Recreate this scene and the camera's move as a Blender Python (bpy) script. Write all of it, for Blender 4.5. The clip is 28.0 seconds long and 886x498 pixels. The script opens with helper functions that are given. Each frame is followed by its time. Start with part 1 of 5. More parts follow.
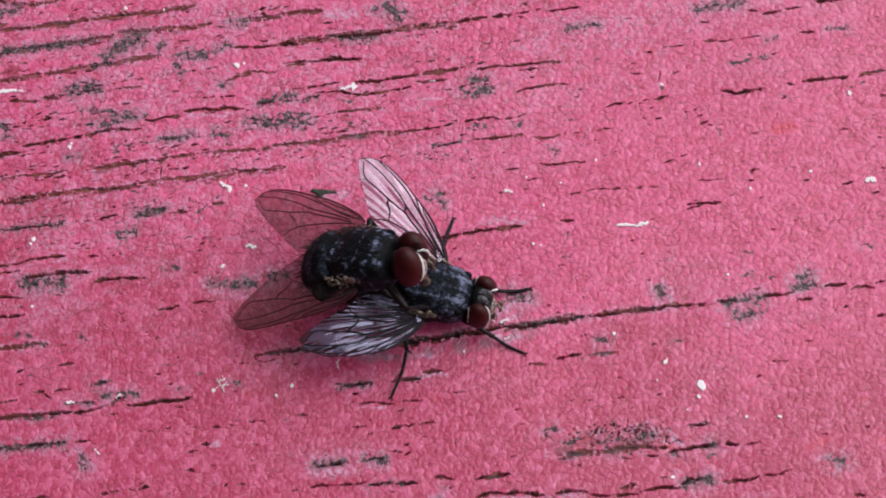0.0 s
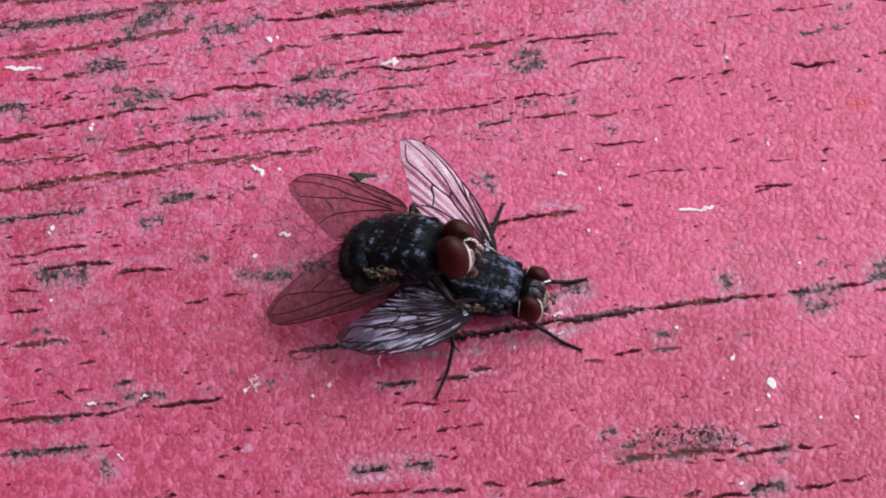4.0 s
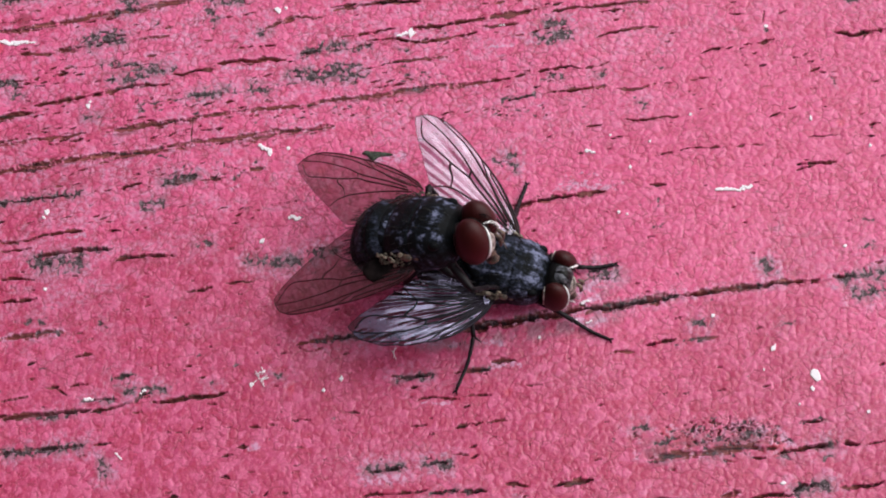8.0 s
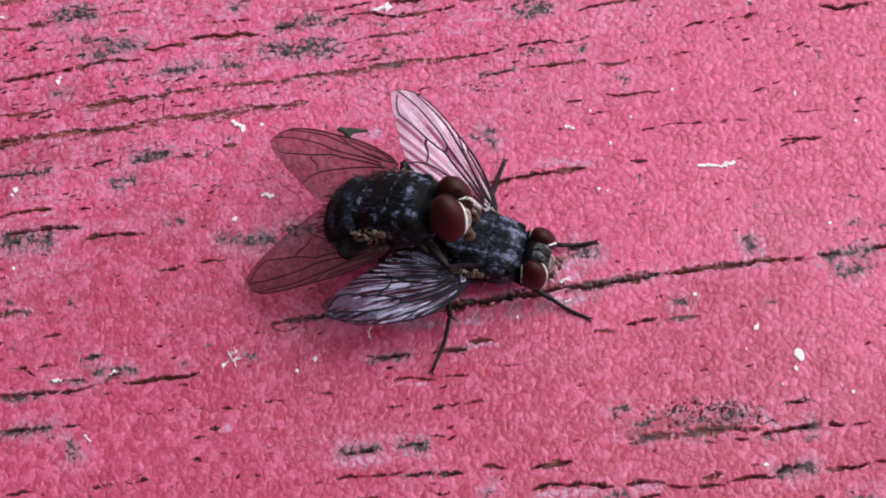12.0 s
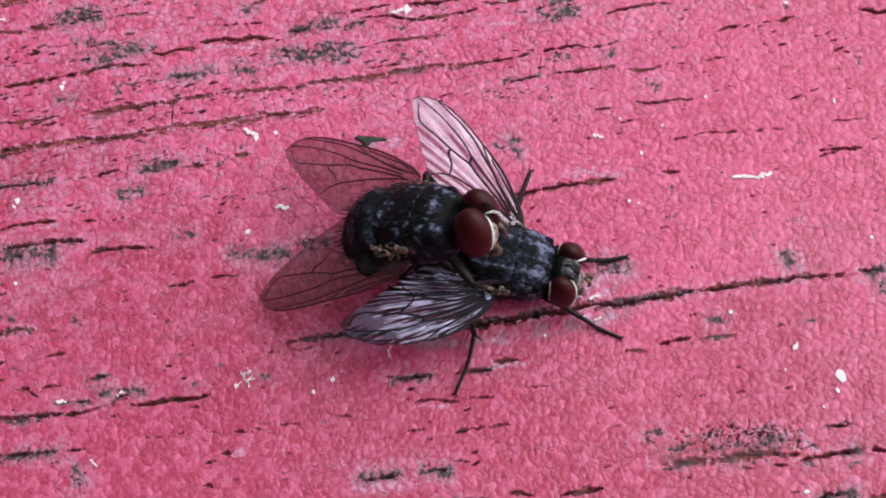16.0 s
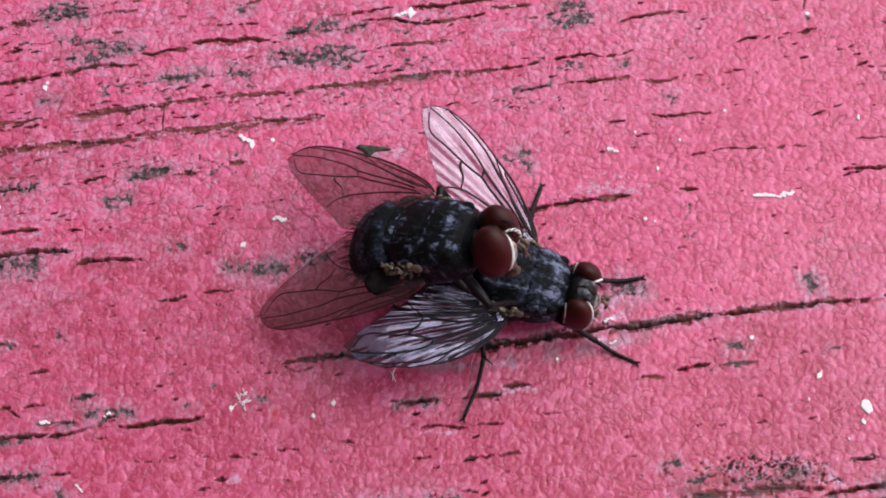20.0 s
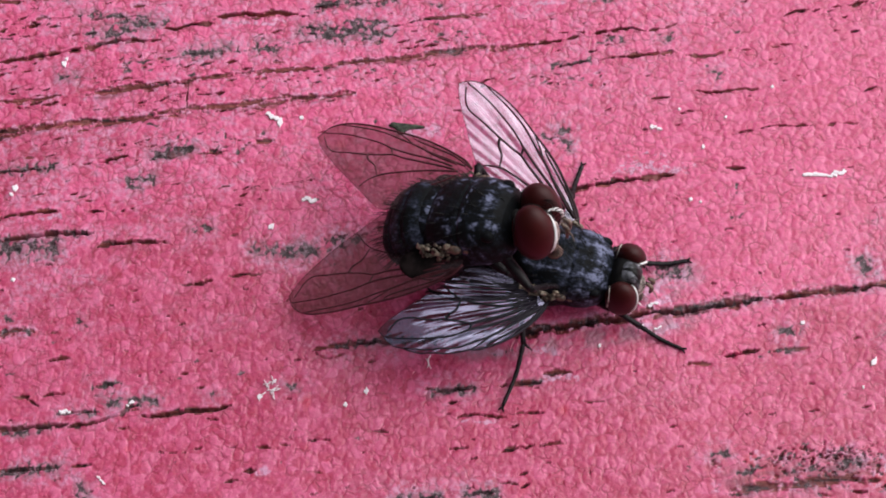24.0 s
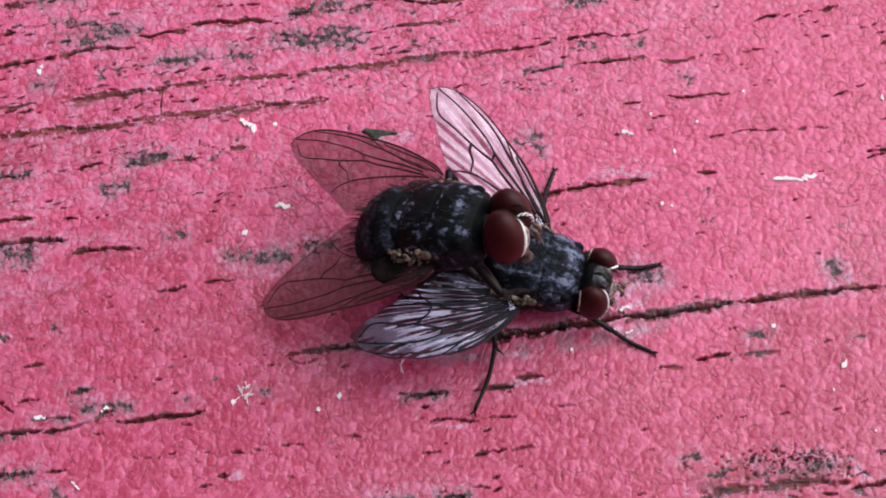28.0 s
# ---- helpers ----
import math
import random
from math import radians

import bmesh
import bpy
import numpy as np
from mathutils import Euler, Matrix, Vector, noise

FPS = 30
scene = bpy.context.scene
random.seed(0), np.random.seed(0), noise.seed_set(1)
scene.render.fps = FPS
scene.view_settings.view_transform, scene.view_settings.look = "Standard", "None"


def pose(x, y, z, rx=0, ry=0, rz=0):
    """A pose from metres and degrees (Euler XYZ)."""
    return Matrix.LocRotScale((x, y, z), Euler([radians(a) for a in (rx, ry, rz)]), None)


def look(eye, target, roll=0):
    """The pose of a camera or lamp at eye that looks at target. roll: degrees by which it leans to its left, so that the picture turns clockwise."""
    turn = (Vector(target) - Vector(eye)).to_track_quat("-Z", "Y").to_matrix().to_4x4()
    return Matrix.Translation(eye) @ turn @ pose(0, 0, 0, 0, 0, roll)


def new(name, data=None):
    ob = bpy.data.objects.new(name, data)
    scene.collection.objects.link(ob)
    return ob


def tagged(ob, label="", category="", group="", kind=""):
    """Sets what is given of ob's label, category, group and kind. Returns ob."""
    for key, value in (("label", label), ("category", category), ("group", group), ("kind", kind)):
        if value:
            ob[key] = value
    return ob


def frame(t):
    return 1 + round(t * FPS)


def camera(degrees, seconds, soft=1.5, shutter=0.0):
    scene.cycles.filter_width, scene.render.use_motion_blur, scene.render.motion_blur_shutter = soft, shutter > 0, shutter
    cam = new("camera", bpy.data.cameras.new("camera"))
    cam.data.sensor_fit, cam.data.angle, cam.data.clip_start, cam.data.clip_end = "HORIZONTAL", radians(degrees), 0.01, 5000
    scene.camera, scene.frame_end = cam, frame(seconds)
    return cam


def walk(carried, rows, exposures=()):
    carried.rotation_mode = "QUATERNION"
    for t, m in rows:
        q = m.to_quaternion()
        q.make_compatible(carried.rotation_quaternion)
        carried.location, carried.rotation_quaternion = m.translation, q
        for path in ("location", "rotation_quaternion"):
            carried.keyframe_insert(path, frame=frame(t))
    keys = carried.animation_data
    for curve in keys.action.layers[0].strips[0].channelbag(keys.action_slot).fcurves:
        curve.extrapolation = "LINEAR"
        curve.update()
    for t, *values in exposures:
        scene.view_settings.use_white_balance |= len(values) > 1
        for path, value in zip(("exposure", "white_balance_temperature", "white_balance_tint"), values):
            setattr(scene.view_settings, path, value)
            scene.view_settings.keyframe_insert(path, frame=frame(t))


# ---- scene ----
# The board's top lies at z = 0; lengths inside the builders are millimetres.
cam = camera(22, 28.0, 1.9)
EXPOSURE = 0.22
PATH = [
    (0, pose(0.00346, -0.04416, 0.10061, 24.379, 0.728, -1.018)),
    (0.5, pose(0.00380, -0.04402, 0.10018, 24.585, 0.823, -1.070)),
    (1, pose(0.00394, -0.04439, 0.10008, 24.429, 1.206, -0.932)),
    (1.5, pose(0.00283, -0.04295, 0.09881, 24.277, 1.453, -0.832)),
    (2, pose(0.00351, -0.04204, 0.09738, 24.334, 1.604, -0.840)),
    (2.5, pose(0.00315, -0.04196, 0.09727, 24.107, 1.562, -0.810)),
    (4.5, pose(0.00356, -0.03923, 0.09245, 23.496, 2.228, -0.693)),
    (5, pose(0.00356, -0.03860, 0.09140, 23.569, 2.564, -0.588)),
    (5.5, pose(0.00306, -0.03802, 0.09041, 23.300, 2.925, -0.479)),
    (6, pose(0.00317, -0.03783, 0.08940, 23.304, 2.785, -0.594)),
    (6.5, pose(0.00322, -0.03764, 0.08839, 23.156, 2.886, -0.577)),
    (7, pose(0.00370, -0.03731, 0.08724, 23.046, 2.857, -0.651)),
    (7.5, pose(0.00379, -0.03702, 0.08729, 22.968, 2.922, -0.663)),
    (8, pose(0.00429, -0.03736, 0.08776, 23.104, 3.066, -0.561)),
    (8.5, pose(0.00365, -0.03755, 0.08770, 23.211, 3.065, -0.489)),
    (9, pose(0.00507, -0.03761, 0.08755, 22.977, 2.952, -0.642)),
    (9.5, pose(0.00441, -0.03790, 0.08648, 23.076, 3.039, -0.647)),
    (10, pose(0.00401, -0.03740, 0.08670, 23.109, 3.028, -0.665)),
    (10.5, pose(0.00476, -0.03745, 0.08605, 23.099, 3.212, -0.599)),
    (11, pose(0.00438, -0.03741, 0.08582, 23.099, 3.111, -0.601)),
    (11.5, pose(0.00502, -0.03701, 0.08611, 23.106, 3.105, -0.635)),
    (12, pose(0.00505, -0.03722, 0.08567, 22.950, 3.030, -0.642)),
    (12.5, pose(0.00451, -0.03682, 0.08539, 23.049, 2.856, -0.626)),
    (14.5, pose(0.00527, -0.03637, 0.08399, 22.772, 3.135, -0.720)),
    (15, pose(0.00520, -0.03605, 0.08376, 22.815, 3.147, -0.731)),
    (15.5, pose(0.00414, -0.03599, 0.08320, 22.662, 3.071, -0.663)),
    (16, pose(0.00353, -0.03472, 0.08211, 22.764, 2.733, -0.687)),
    (16.5, pose(0.00252, -0.03331, 0.08006, 22.716, 2.101, -0.758)),
    (17, pose(0.00208, -0.03321, 0.07994, 22.495, 1.385, -0.863)),
    (17.5, pose(0.00153, -0.03301, 0.07961, 22.584, 1.020, -0.791)),
    (18, pose(0.00124, -0.03293, 0.07946, 22.617, 0.514, -0.891)),
    (18.5, pose(0.00065, -0.03356, 0.07981, 22.571, 0.269, -0.885)),
    (19, pose(-0.00063, -0.03262, 0.07934, 22.614, 0.238, -0.790)),
    (19.5, pose(-0.00063, -0.03146, 0.07887, 22.876, 0.234, -0.762)),
    (20, pose(-0.00043, -0.03206, 0.07845, 22.550, 0.161, -0.756)),
    (20.5, pose(-0.00118, -0.03283, 0.07819, 22.471, 0.127, -0.686)),
    (22.5, pose(-0.00112, -0.03190, 0.07691, 22.554, 0.261, -0.761)),
    (23, pose(-0.00115, -0.03203, 0.07647, 22.516, 0.250, -0.753)),
    (23.5, pose(-0.00146, -0.03157, 0.07617, 22.573, 0.410, -0.623)),
    (24, pose(-0.00148, -0.03125, 0.07497, 22.514, 0.351, -0.728)),
    (24.5, pose(-0.00137, -0.03013, 0.07412, 22.443, 0.271, -0.783)),
    (25, pose(-0.00115, -0.03100, 0.07396, 22.333, 0.326, -0.789)),
    (25.5, pose(-0.00143, -0.03120, 0.07413, 22.405, 0.356, -0.759)),
    (26, pose(-0.00124, -0.03083, 0.07473, 22.479, 0.273, -0.900)),
    (26.5, pose(-0.00075, -0.03078, 0.07543, 22.657, 0.307, -0.931)),
    (27, pose(-0.00056, -0.03097, 0.07529, 22.681, 0.523, -0.902)),
    (27.5, pose(-0.00022, -0.03123, 0.07571, 22.708, 0.369, -0.971)),
    (28, pose(-0.00054, -0.03144, 0.07537, 22.648, 0.420, -0.969)),
]
walk(cam, PATH, [(0, EXPOSURE - 0.17), (4, EXPOSURE - 0.11), (8, EXPOSURE - 0.04), (16, EXPOSURE - 0.03), (28, EXPOSURE - 0.01)])

# ---- light: a bright overcast sky, brightest towards the right ----
world = bpy.data.worlds.new("overcast_sky")
scene.world = world
world.use_nodes = True
wn, wl = world.node_tree.nodes, world.node_tree.links
sky = wn.new("ShaderNodeTexSky")
sky.sky_type, sky.sun_disc = "NISHITA", False
sky.sun_elevation, sky.sun_rotation = radians(47), radians(67)
sky.dust_density, sky.air_density = 1.5, 1.0
cloud = wn.new("ShaderNodeHueSaturation")
cloud.inputs["Saturation"].default_value = 0.3
wl.new(sky.outputs[0], cloud.inputs["Color"])
wl.new(cloud.outputs[0], wn["Background"].inputs[0])
wn["Background"].inputs[1].default_value = 0.168
sun = new("sun", bpy.data.lights.new("sun", "SUN"))
sun.data.energy, sun.data.angle, sun.data.color = 1.65, radians(72), (1.0, 0.98, 0.97)
sun.matrix_basis = look((0.0651, 0.0276, 0.075), (0, 0, 0))

# ---- materials ----
def material(name, rough=0.5, metal=0.0, spec=0.5):
    m = bpy.data.materials.new(name)
    m.use_nodes = True
    p = m.node_tree.nodes["Principled BSDF"]
    p.inputs["Roughness"].default_value = rough
    p.inputs["Metallic"].default_value = metal
    p.inputs["Specular IOR Level"].default_value = spec
    return m, m.node_tree.nodes, m.node_tree.links, p


def ramp(nodes, links, value, stops, smooth=True):
    r = nodes.new("ShaderNodeValToRGB")
    r.color_ramp.interpolation = "EASE" if smooth else "LINEAR"
    e = r.color_ramp.elements
    while len(e) < len(stops):
        e.new(0.5)
    for one, (at, c) in zip(e, stops):
        one.position, one.color = at, (*c, 1) if isinstance(c, tuple) else (c, c, c, 1)
    links.new(value, r.inputs[0])
    return r.outputs[0]


def noise_at(nodes, links, co, scale, detail=4.0, rough=0.6):
    n = nodes.new("ShaderNodeTexNoise")
    n.inputs["Scale"].default_value, n.inputs["Detail"].default_value = scale, detail
    n.inputs["Roughness"].default_value = rough
    links.new(co, n.inputs["Vector"])
    return n.outputs[0]


def blend(nodes, links, fac, a, b, how="MIX"):
    m = nodes.new("ShaderNodeMix")
    m.data_type, m.blend_type = "RGBA", how
    for k, v in ((0, fac), (6, a), (7, b)):
        if isinstance(v, (int, float)):
            m.inputs[k].default_value = v
        elif isinstance(v, tuple):
            m.inputs[k].default_value = (*v, 1)
        else:
            links.new(v, m.inputs[k])
    return m.outputs[2]


def sums(nodes, links, how, a, b):
    m = nodes.new("ShaderNodeMath")
    m.operation = how
    for k, v in ((0, a), (1, b)):
        if isinstance(v, (int, float)):
            m.inputs[k].default_value = v
        else:
            links.new(v, m.inputs[k])
    return m.outputs[0]


def bumped(nodes, links, p, height, strength, depth):
    b = nodes.new("ShaderNodeBump")
    b.inputs["Strength"].default_value, b.inputs["Distance"].default_value = strength, depth
    links.new(height, b.inputs["Height"])
    links.new(b.outputs[0], p.inputs["Normal"])


def stretched(nodes, links, co, scale, turn=0.0):
    m = nodes.new("ShaderNodeMapping")
    m.inputs["Scale"].default_value = scale
    m.inputs["Rotation"].default_value = (0, 0, turn)
    links.new(co, m.inputs["Vector"])
    return m.outputs[0]


def painted_wood():
    """Faded red paint, crazed into small cells, over bare weathered wood and dark lichen."""
    m, n, l, p = material("faded_red_paint", 0.5, 0, 0.58)
    co = n.new("ShaderNodeTexCoord").outputs["Object"]

    def layer(name):
        a = n.new("ShaderNodeAttribute")
        a.attribute_name = name
        return a.outputs["Fac"]

    bare, lichen_and_shade, pale = layer("bare"), layer("lichen"), layer("faded")
    warp = n.new("ShaderNodeTexNoise")
    warp.inputs["Scale"].default_value, warp.inputs["Detail"].default_value = 3500, 3
    l.new(co, warp.inputs["Vector"])
    off = n.new("ShaderNodeVectorMath")
    off.operation = "MULTIPLY_ADD"
    l.new(warp.outputs[1], off.inputs[0])
    off.inputs[1].default_value = (0.00042, 0.00042, 0.0)
    l.new(co, off.inputs[2])
    cells = n.new("ShaderNodeTexVoronoi")
    cells.feature, cells.voronoi_dimensions = "DISTANCE_TO_EDGE", "2D"
    cells.inputs["Scale"].default_value = 2450
    l.new(off.outputs[0], cells.inputs["Vector"])
    edge = ramp(n, l, cells.outputs["Distance"], [(0.02, 0.0), (0.14, 1.0)])
    patch = ramp(n, l, noise_at(n, l, co, 600, 3), [(0.38, 0.10), (0.56, 1.0)])
    patch = sums(n, l, "MULTIPLY", patch, ramp(n, l, noise_at(n, l, co, 2200, 2), [(0.43, 0.0), (0.54, 1.0)]))
    dome = ramp(n, l, cells.outputs["Distance"], [(0.0, 0.0), (0.30, 1.0)])
    line = sums(n, l, "MULTIPLY", sums(n, l, "SUBTRACT", 1.0, edge), patch)
    fine = noise_at(n, l, co, 5200, 4, 0.7)
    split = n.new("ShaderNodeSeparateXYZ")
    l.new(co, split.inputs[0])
    # The paint runs from deeper at the lower left to paler at the upper right.
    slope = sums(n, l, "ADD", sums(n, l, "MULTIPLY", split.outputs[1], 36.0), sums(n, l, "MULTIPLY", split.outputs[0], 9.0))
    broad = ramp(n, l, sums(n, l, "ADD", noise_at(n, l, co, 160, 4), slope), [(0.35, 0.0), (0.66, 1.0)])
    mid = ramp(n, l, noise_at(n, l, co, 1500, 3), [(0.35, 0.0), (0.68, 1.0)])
    paint = blend(n, l, broad, PAINT_DEEP, PAINT_PALER)
    paint = blend(n, l, sums(n, l, "MULTIPLY", mid, 0.28), paint, PAINT_CHALKY)
    dab = noise_at(n, l, stretched(n, l, co, (1.0, 0.7, 1.0)), 5600, 4, 0.65)
    paint = blend(n, l, ramp(n, l, dab, [(0.52, 0.0), (0.62, 0.50)]), paint, (0.84, 0.18, 0.34))
    paint = blend(n, l, ramp(n, l, dab, [(0.36, 0.50), (0.47, 0.0)]), paint, (0.49, 0.036, 0.085))
    tone = layer("cell_tone")
    paint = blend(n, l, ramp(n, l, tone, [(0.50, 0.0), (1.0, 0.42)]), paint, (0.85, 0.19, 0.37))
    paint = blend(n, l, ramp(n, l, tone, [(0.0, 0.34), (0.45, 0.0)]), paint, (0.50, 0.045, 0.10))
    red = ramp(n, l, noise_at(n, l, co, 420, 2), [(0.66, 0.0), (0.76, 0.6)])
    paint = blend(n, l, red, paint, (0.70, 0.055, 0.09))
    paint = blend(n, l, sums(n, l, "MULTIPLY", line, 0.62), paint, (0.30, 0.020, 0.050))
    worn = ramp(n, l, noise_at(n, l, co, 4200, 4, 0.7), [(0.42, 0.1), (0.58, 1.0)])
    paint = blend(n, l, sums(n, l, "MINIMUM", 0.9, sums(n, l, "MULTIPLY", sums(n, l, "MULTIPLY", pale, 1.3), worn)), paint, (0.66, 0.34, 0.51))
    paint = blend(n, l, sums(n, l, "MULTIPLY", layer("crazing"), 0.70), paint, (0.26, 0.014, 0.036))
    grain = noise_at(n, l, stretched(n, l, co, (400, 6000, 1), radians(-7)), 1.0, 5, 0.7)
    wood = ramp(n, l, grain, [(0.38, (0.010, 0.003, 0.003)), (0.48, (0.150, 0.021, 0.022)), (0.70, (0.32, 0.070, 0.064))])
    olive = ramp(n, l, noise_at(n, l, co, 1500, 4, 0.7), [(0.54, 0.0), (0.66, 0.25)])
    wood = blend(n, l, olive, wood, (0.050, 0.040, 0.018))
    crust = ramp(n, l, noise_at(n, l, co, 5200, 6, 0.8), [(0.43, (0.009, 0.005, 0.006)), (0.51, (0.056, 0.031, 0.037)), (0.62, (0.29, 0.185, 0.225))])
    mixed = blend(n, l, bare, paint, wood)
    mixed = blend(n, l, layer("grime"), mixed, (0.33, 0.165, 0.225))
    mixed = blend(n, l, lichen_and_shade, mixed, crust)
    l.new(mixed, p.inputs["Base Color"])
    dull = sums(n, l, "MAXIMUM", bare, lichen_and_shade)
    l.new(sums(n, l, "ADD", 0.18, sums(n, l, "ADD", sums(n, l, "MULTIPLY", fine, 0.25), sums(n, l, "MULTIPLY", dull, 0.35))), p.inputs["Roughness"])
    height = sums(n, l, "ADD", sums(n, l, "MULTIPLY", line, -0.55), sums(n, l, "ADD", sums(n, l, "MULTIPLY", fine, 0.9), sums(n, l, "MULTIPLY", dome, 0.3)))
    bumped(n, l, p, height, 0.48, 0.00003)
    return m


PAINT_DEEP, PAINT_PALER, PAINT_CHALKY = (0.475, 0.0375, 0.115), (0.70, 0.087, 0.230), (0.77, 0.127, 0.304)
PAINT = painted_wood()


def plain(name, c, rough=0.5, spread=0.3, scale=3000, spec=0.5, bump=0.0):
    m, n, l, p = material(name, rough, 0, spec)
    co = n.new("ShaderNodeTexCoord").outputs["Object"]
    v = noise_at(n, l, co, scale)
    dark = tuple(x * (1 - spread) for x in c)
    light = tuple(min(1, x * (1 + spread)) for x in c)
    l.new(ramp(n, l, v, [(0.3, dark), (0.7, light)]), p.inputs["Base Color"])
    if bump:
        bumped(n, l, p, v, 0.6, bump)
    return m


def dusted():
    """Matt blue-black cuticle under a lavender-grey bloom, which the layer "dust" lays out."""
    m, n, l, p = material("dusted_cuticle", 0.5, 0, 0.06)
    co = n.new("ShaderNodeTexCoord").outputs["Object"]
    bloom = n.new("ShaderNodeAttribute")
    bloom.attribute_name = "dust"
    fleck = noise_at(n, l, stretched(n, l, co, (0.6, 1.0, 1.0)), 7500, 5, 0.75)
    patch = noise_at(n, l, stretched(n, l, co, (0.7, 1.0, 1.0)), 1700, 3, 0.6)
    both = sums(n, l, "ADD", sums(n, l, "MULTIPLY", fleck, 0.6), sums(n, l, "MULTIPLY", patch, 0.4))
    lay = sums(n, l, "MULTIPLY", bloom.outputs["Fac"], sums(n, l, "ADD", sums(n, l, "MULTIPLY", both, 5.6), -1.95))
    v = sums(n, l, "ADD", lay, sums(n, l, "MULTIPLY", sums(n, l, "SUBTRACT", both, 0.48), 1.7))
    l.new(ramp(n, l, v, [(0.02, (0.0055, 0.0058, 0.0065)), (0.20, (0.010, 0.012, 0.016)), (0.45, (0.042, 0.046, 0.074)), (0.85, (0.18, 0.192, 0.29))], False), p.inputs["Base Color"])
    bumped(n, l, p, fleck, 0.5, 0.00003)
    return m


def eye_red():
    m, n, l, p = material("eye_red", 0.42, 0, 0.2)
    co = n.new("ShaderNodeTexCoord").outputs["Object"]
    l.new(ramp(n, l, noise_at(n, l, co, 700, 2), [(0.3, (0.030, 0.0034, 0.0034)), (0.75, (0.052, 0.0058, 0.0058))]), p.inputs["Base Color"])
    facets = n.new("ShaderNodeTexVoronoi")
    facets.inputs["Scale"].default_value = 26000
    l.new(co, facets.inputs["Vector"])
    bumped(n, l, p, facets.outputs["Distance"], 0.25, 0.00001)
    return m


def membrane(name, tint, gloss, glint=(0.79, 0.77, 1.0), haze=0.05):
    """Thin smoky wing skin: it lets light through, tinted, mirrors the sky, and its fine down scatters a little."""
    m = bpy.data.materials.new(name)
    m.use_nodes = True
    n, l = m.node_tree.nodes, m.node_tree.links
    n.remove(n["Principled BSDF"])
    co = n.new("ShaderNodeTexCoord").outputs["Object"]
    clear, shine, mix = n.new("ShaderNodeBsdfTransparent"), n.new("ShaderNodeBsdfGlossy"), n.new("ShaderNodeMixShader")
    hue = ramp(n, l, noise_at(n, l, co, 600, 3), [(0.3, tuple(x * 0.9 for x in tint)), (0.7, tint)])
    l.new(hue, clear.inputs["Color"])
    shine.inputs["Roughness"].default_value = 0.10
    shine.inputs["Color"].default_value = (*glint, 1)
    l.new(ramp(n, l, noise_at(n, l, co, 1400, 3), [(0.3, gloss * 0.8), (0.7, gloss * 1.15)]), mix.inputs[0])
    down, veil = n.new("ShaderNodeBsdfDiffuse"), n.new("ShaderNodeMixShader")
    down.inputs["Color"].default_value = (0.24, 0.13, 0.14, 1)
    veil.inputs[0].default_value = haze
    l.new(clear.outputs[0], veil.inputs[1])
    l.new(down.outputs[0], veil.inputs[2])
    l.new(veil.outputs[0], mix.inputs[1])
    l.new(shine.outputs[0], mix.inputs[2])
    l.new(mix.outputs[0], n["Material Output"].inputs["Surface"])
    return m


SKIN = dusted()
BLACK = plain("black_cuticle", (0.008, 0.007, 0.007), 0.45, 0.5, 3000, 0.2)
LEG = plain("leg_cuticle", (0.009, 0.006, 0.008), 0.45, 0.5, 3000, 0.2)
EYE = eye_red()
SILVER = plain("silver_face", (0.42, 0.37, 0.33), 0.45, 0.7, 5000)
RIM = plain("white_rim", (0.80, 0.79, 0.78), 0.35, 0.15, 5000)
FRONS = plain("grey_frons", (0.10, 0.10, 0.115), 0.6, 0.9, 3500)
OCHRE = plain("ochre_skin", (0.11, 0.070, 0.052), 0.5, 0.85, 4000)
CREAM = plain("cream_scale", (0.17, 0.135, 0.10), 0.5, 0.95, 5200)
DUSKY_SHADE = plain("dusky_shade_scale", (0.013, 0.009, 0.009), 0.7, 0.8, 2600, 0.1)
VEIN = plain("vein_brown", (0.022, 0.010, 0.013), 0.5, 0.4, 3000, 0.2)
VEIN_PALE = plain("vein_red_brown", (0.075, 0.020, 0.026), 0.5, 0.4, 3000, 0.2)
VEIN_DARK = plain("vein_violet_black", (0.012, 0.008, 0.015), 0.45, 0.4, 3000, 0.2)
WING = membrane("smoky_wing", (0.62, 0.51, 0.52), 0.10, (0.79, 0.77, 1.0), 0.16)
# One fly's wing skin twice: shade in the darker tint, light in the paler.
WING_SHADED = membrane("shaded_violet_wing", (0.42, 0.26, 0.34), 0.16, (0.72, 0.70, 1.0))
WING_LIT = membrane("lit_pale_wing", (0.58, 0.42, 0.54), 0.135, (0.86, 0.82, 1.0), 0.07)
WHITE = plain("chalk_white", (0.93, 0.85, 0.89), 0.6, 0.04, 6000)

# ---- the board: one painted plank, its cracks, bare grain and lichen worked into its top ----
def part(name, bm, mat, parent, label=""):
    """One mesh, drawn in millimetres, under a thing or a part (a bmesh, or a mesh to share)."""
    me = bm
    if not isinstance(bm, bpy.types.Mesh):
        bmesh.ops.recalc_face_normals(bm, faces=bm.faces)
        for v in bm.verts:
            v.co *= 0.001
        for f in bm.faces:
            f.smooth = True
        me = bpy.data.meshes.new(name)
        bm.to_mesh(me)
        bm.free()
        me.materials.append(mat)
    ob = new(name, me)
    ob.parent = parent
    return tagged(ob, label)


def ease(a, b, x):
    x = np.clip((x - a) / (b - a), 0, 1)
    return x * x * (3 - 2 * x)


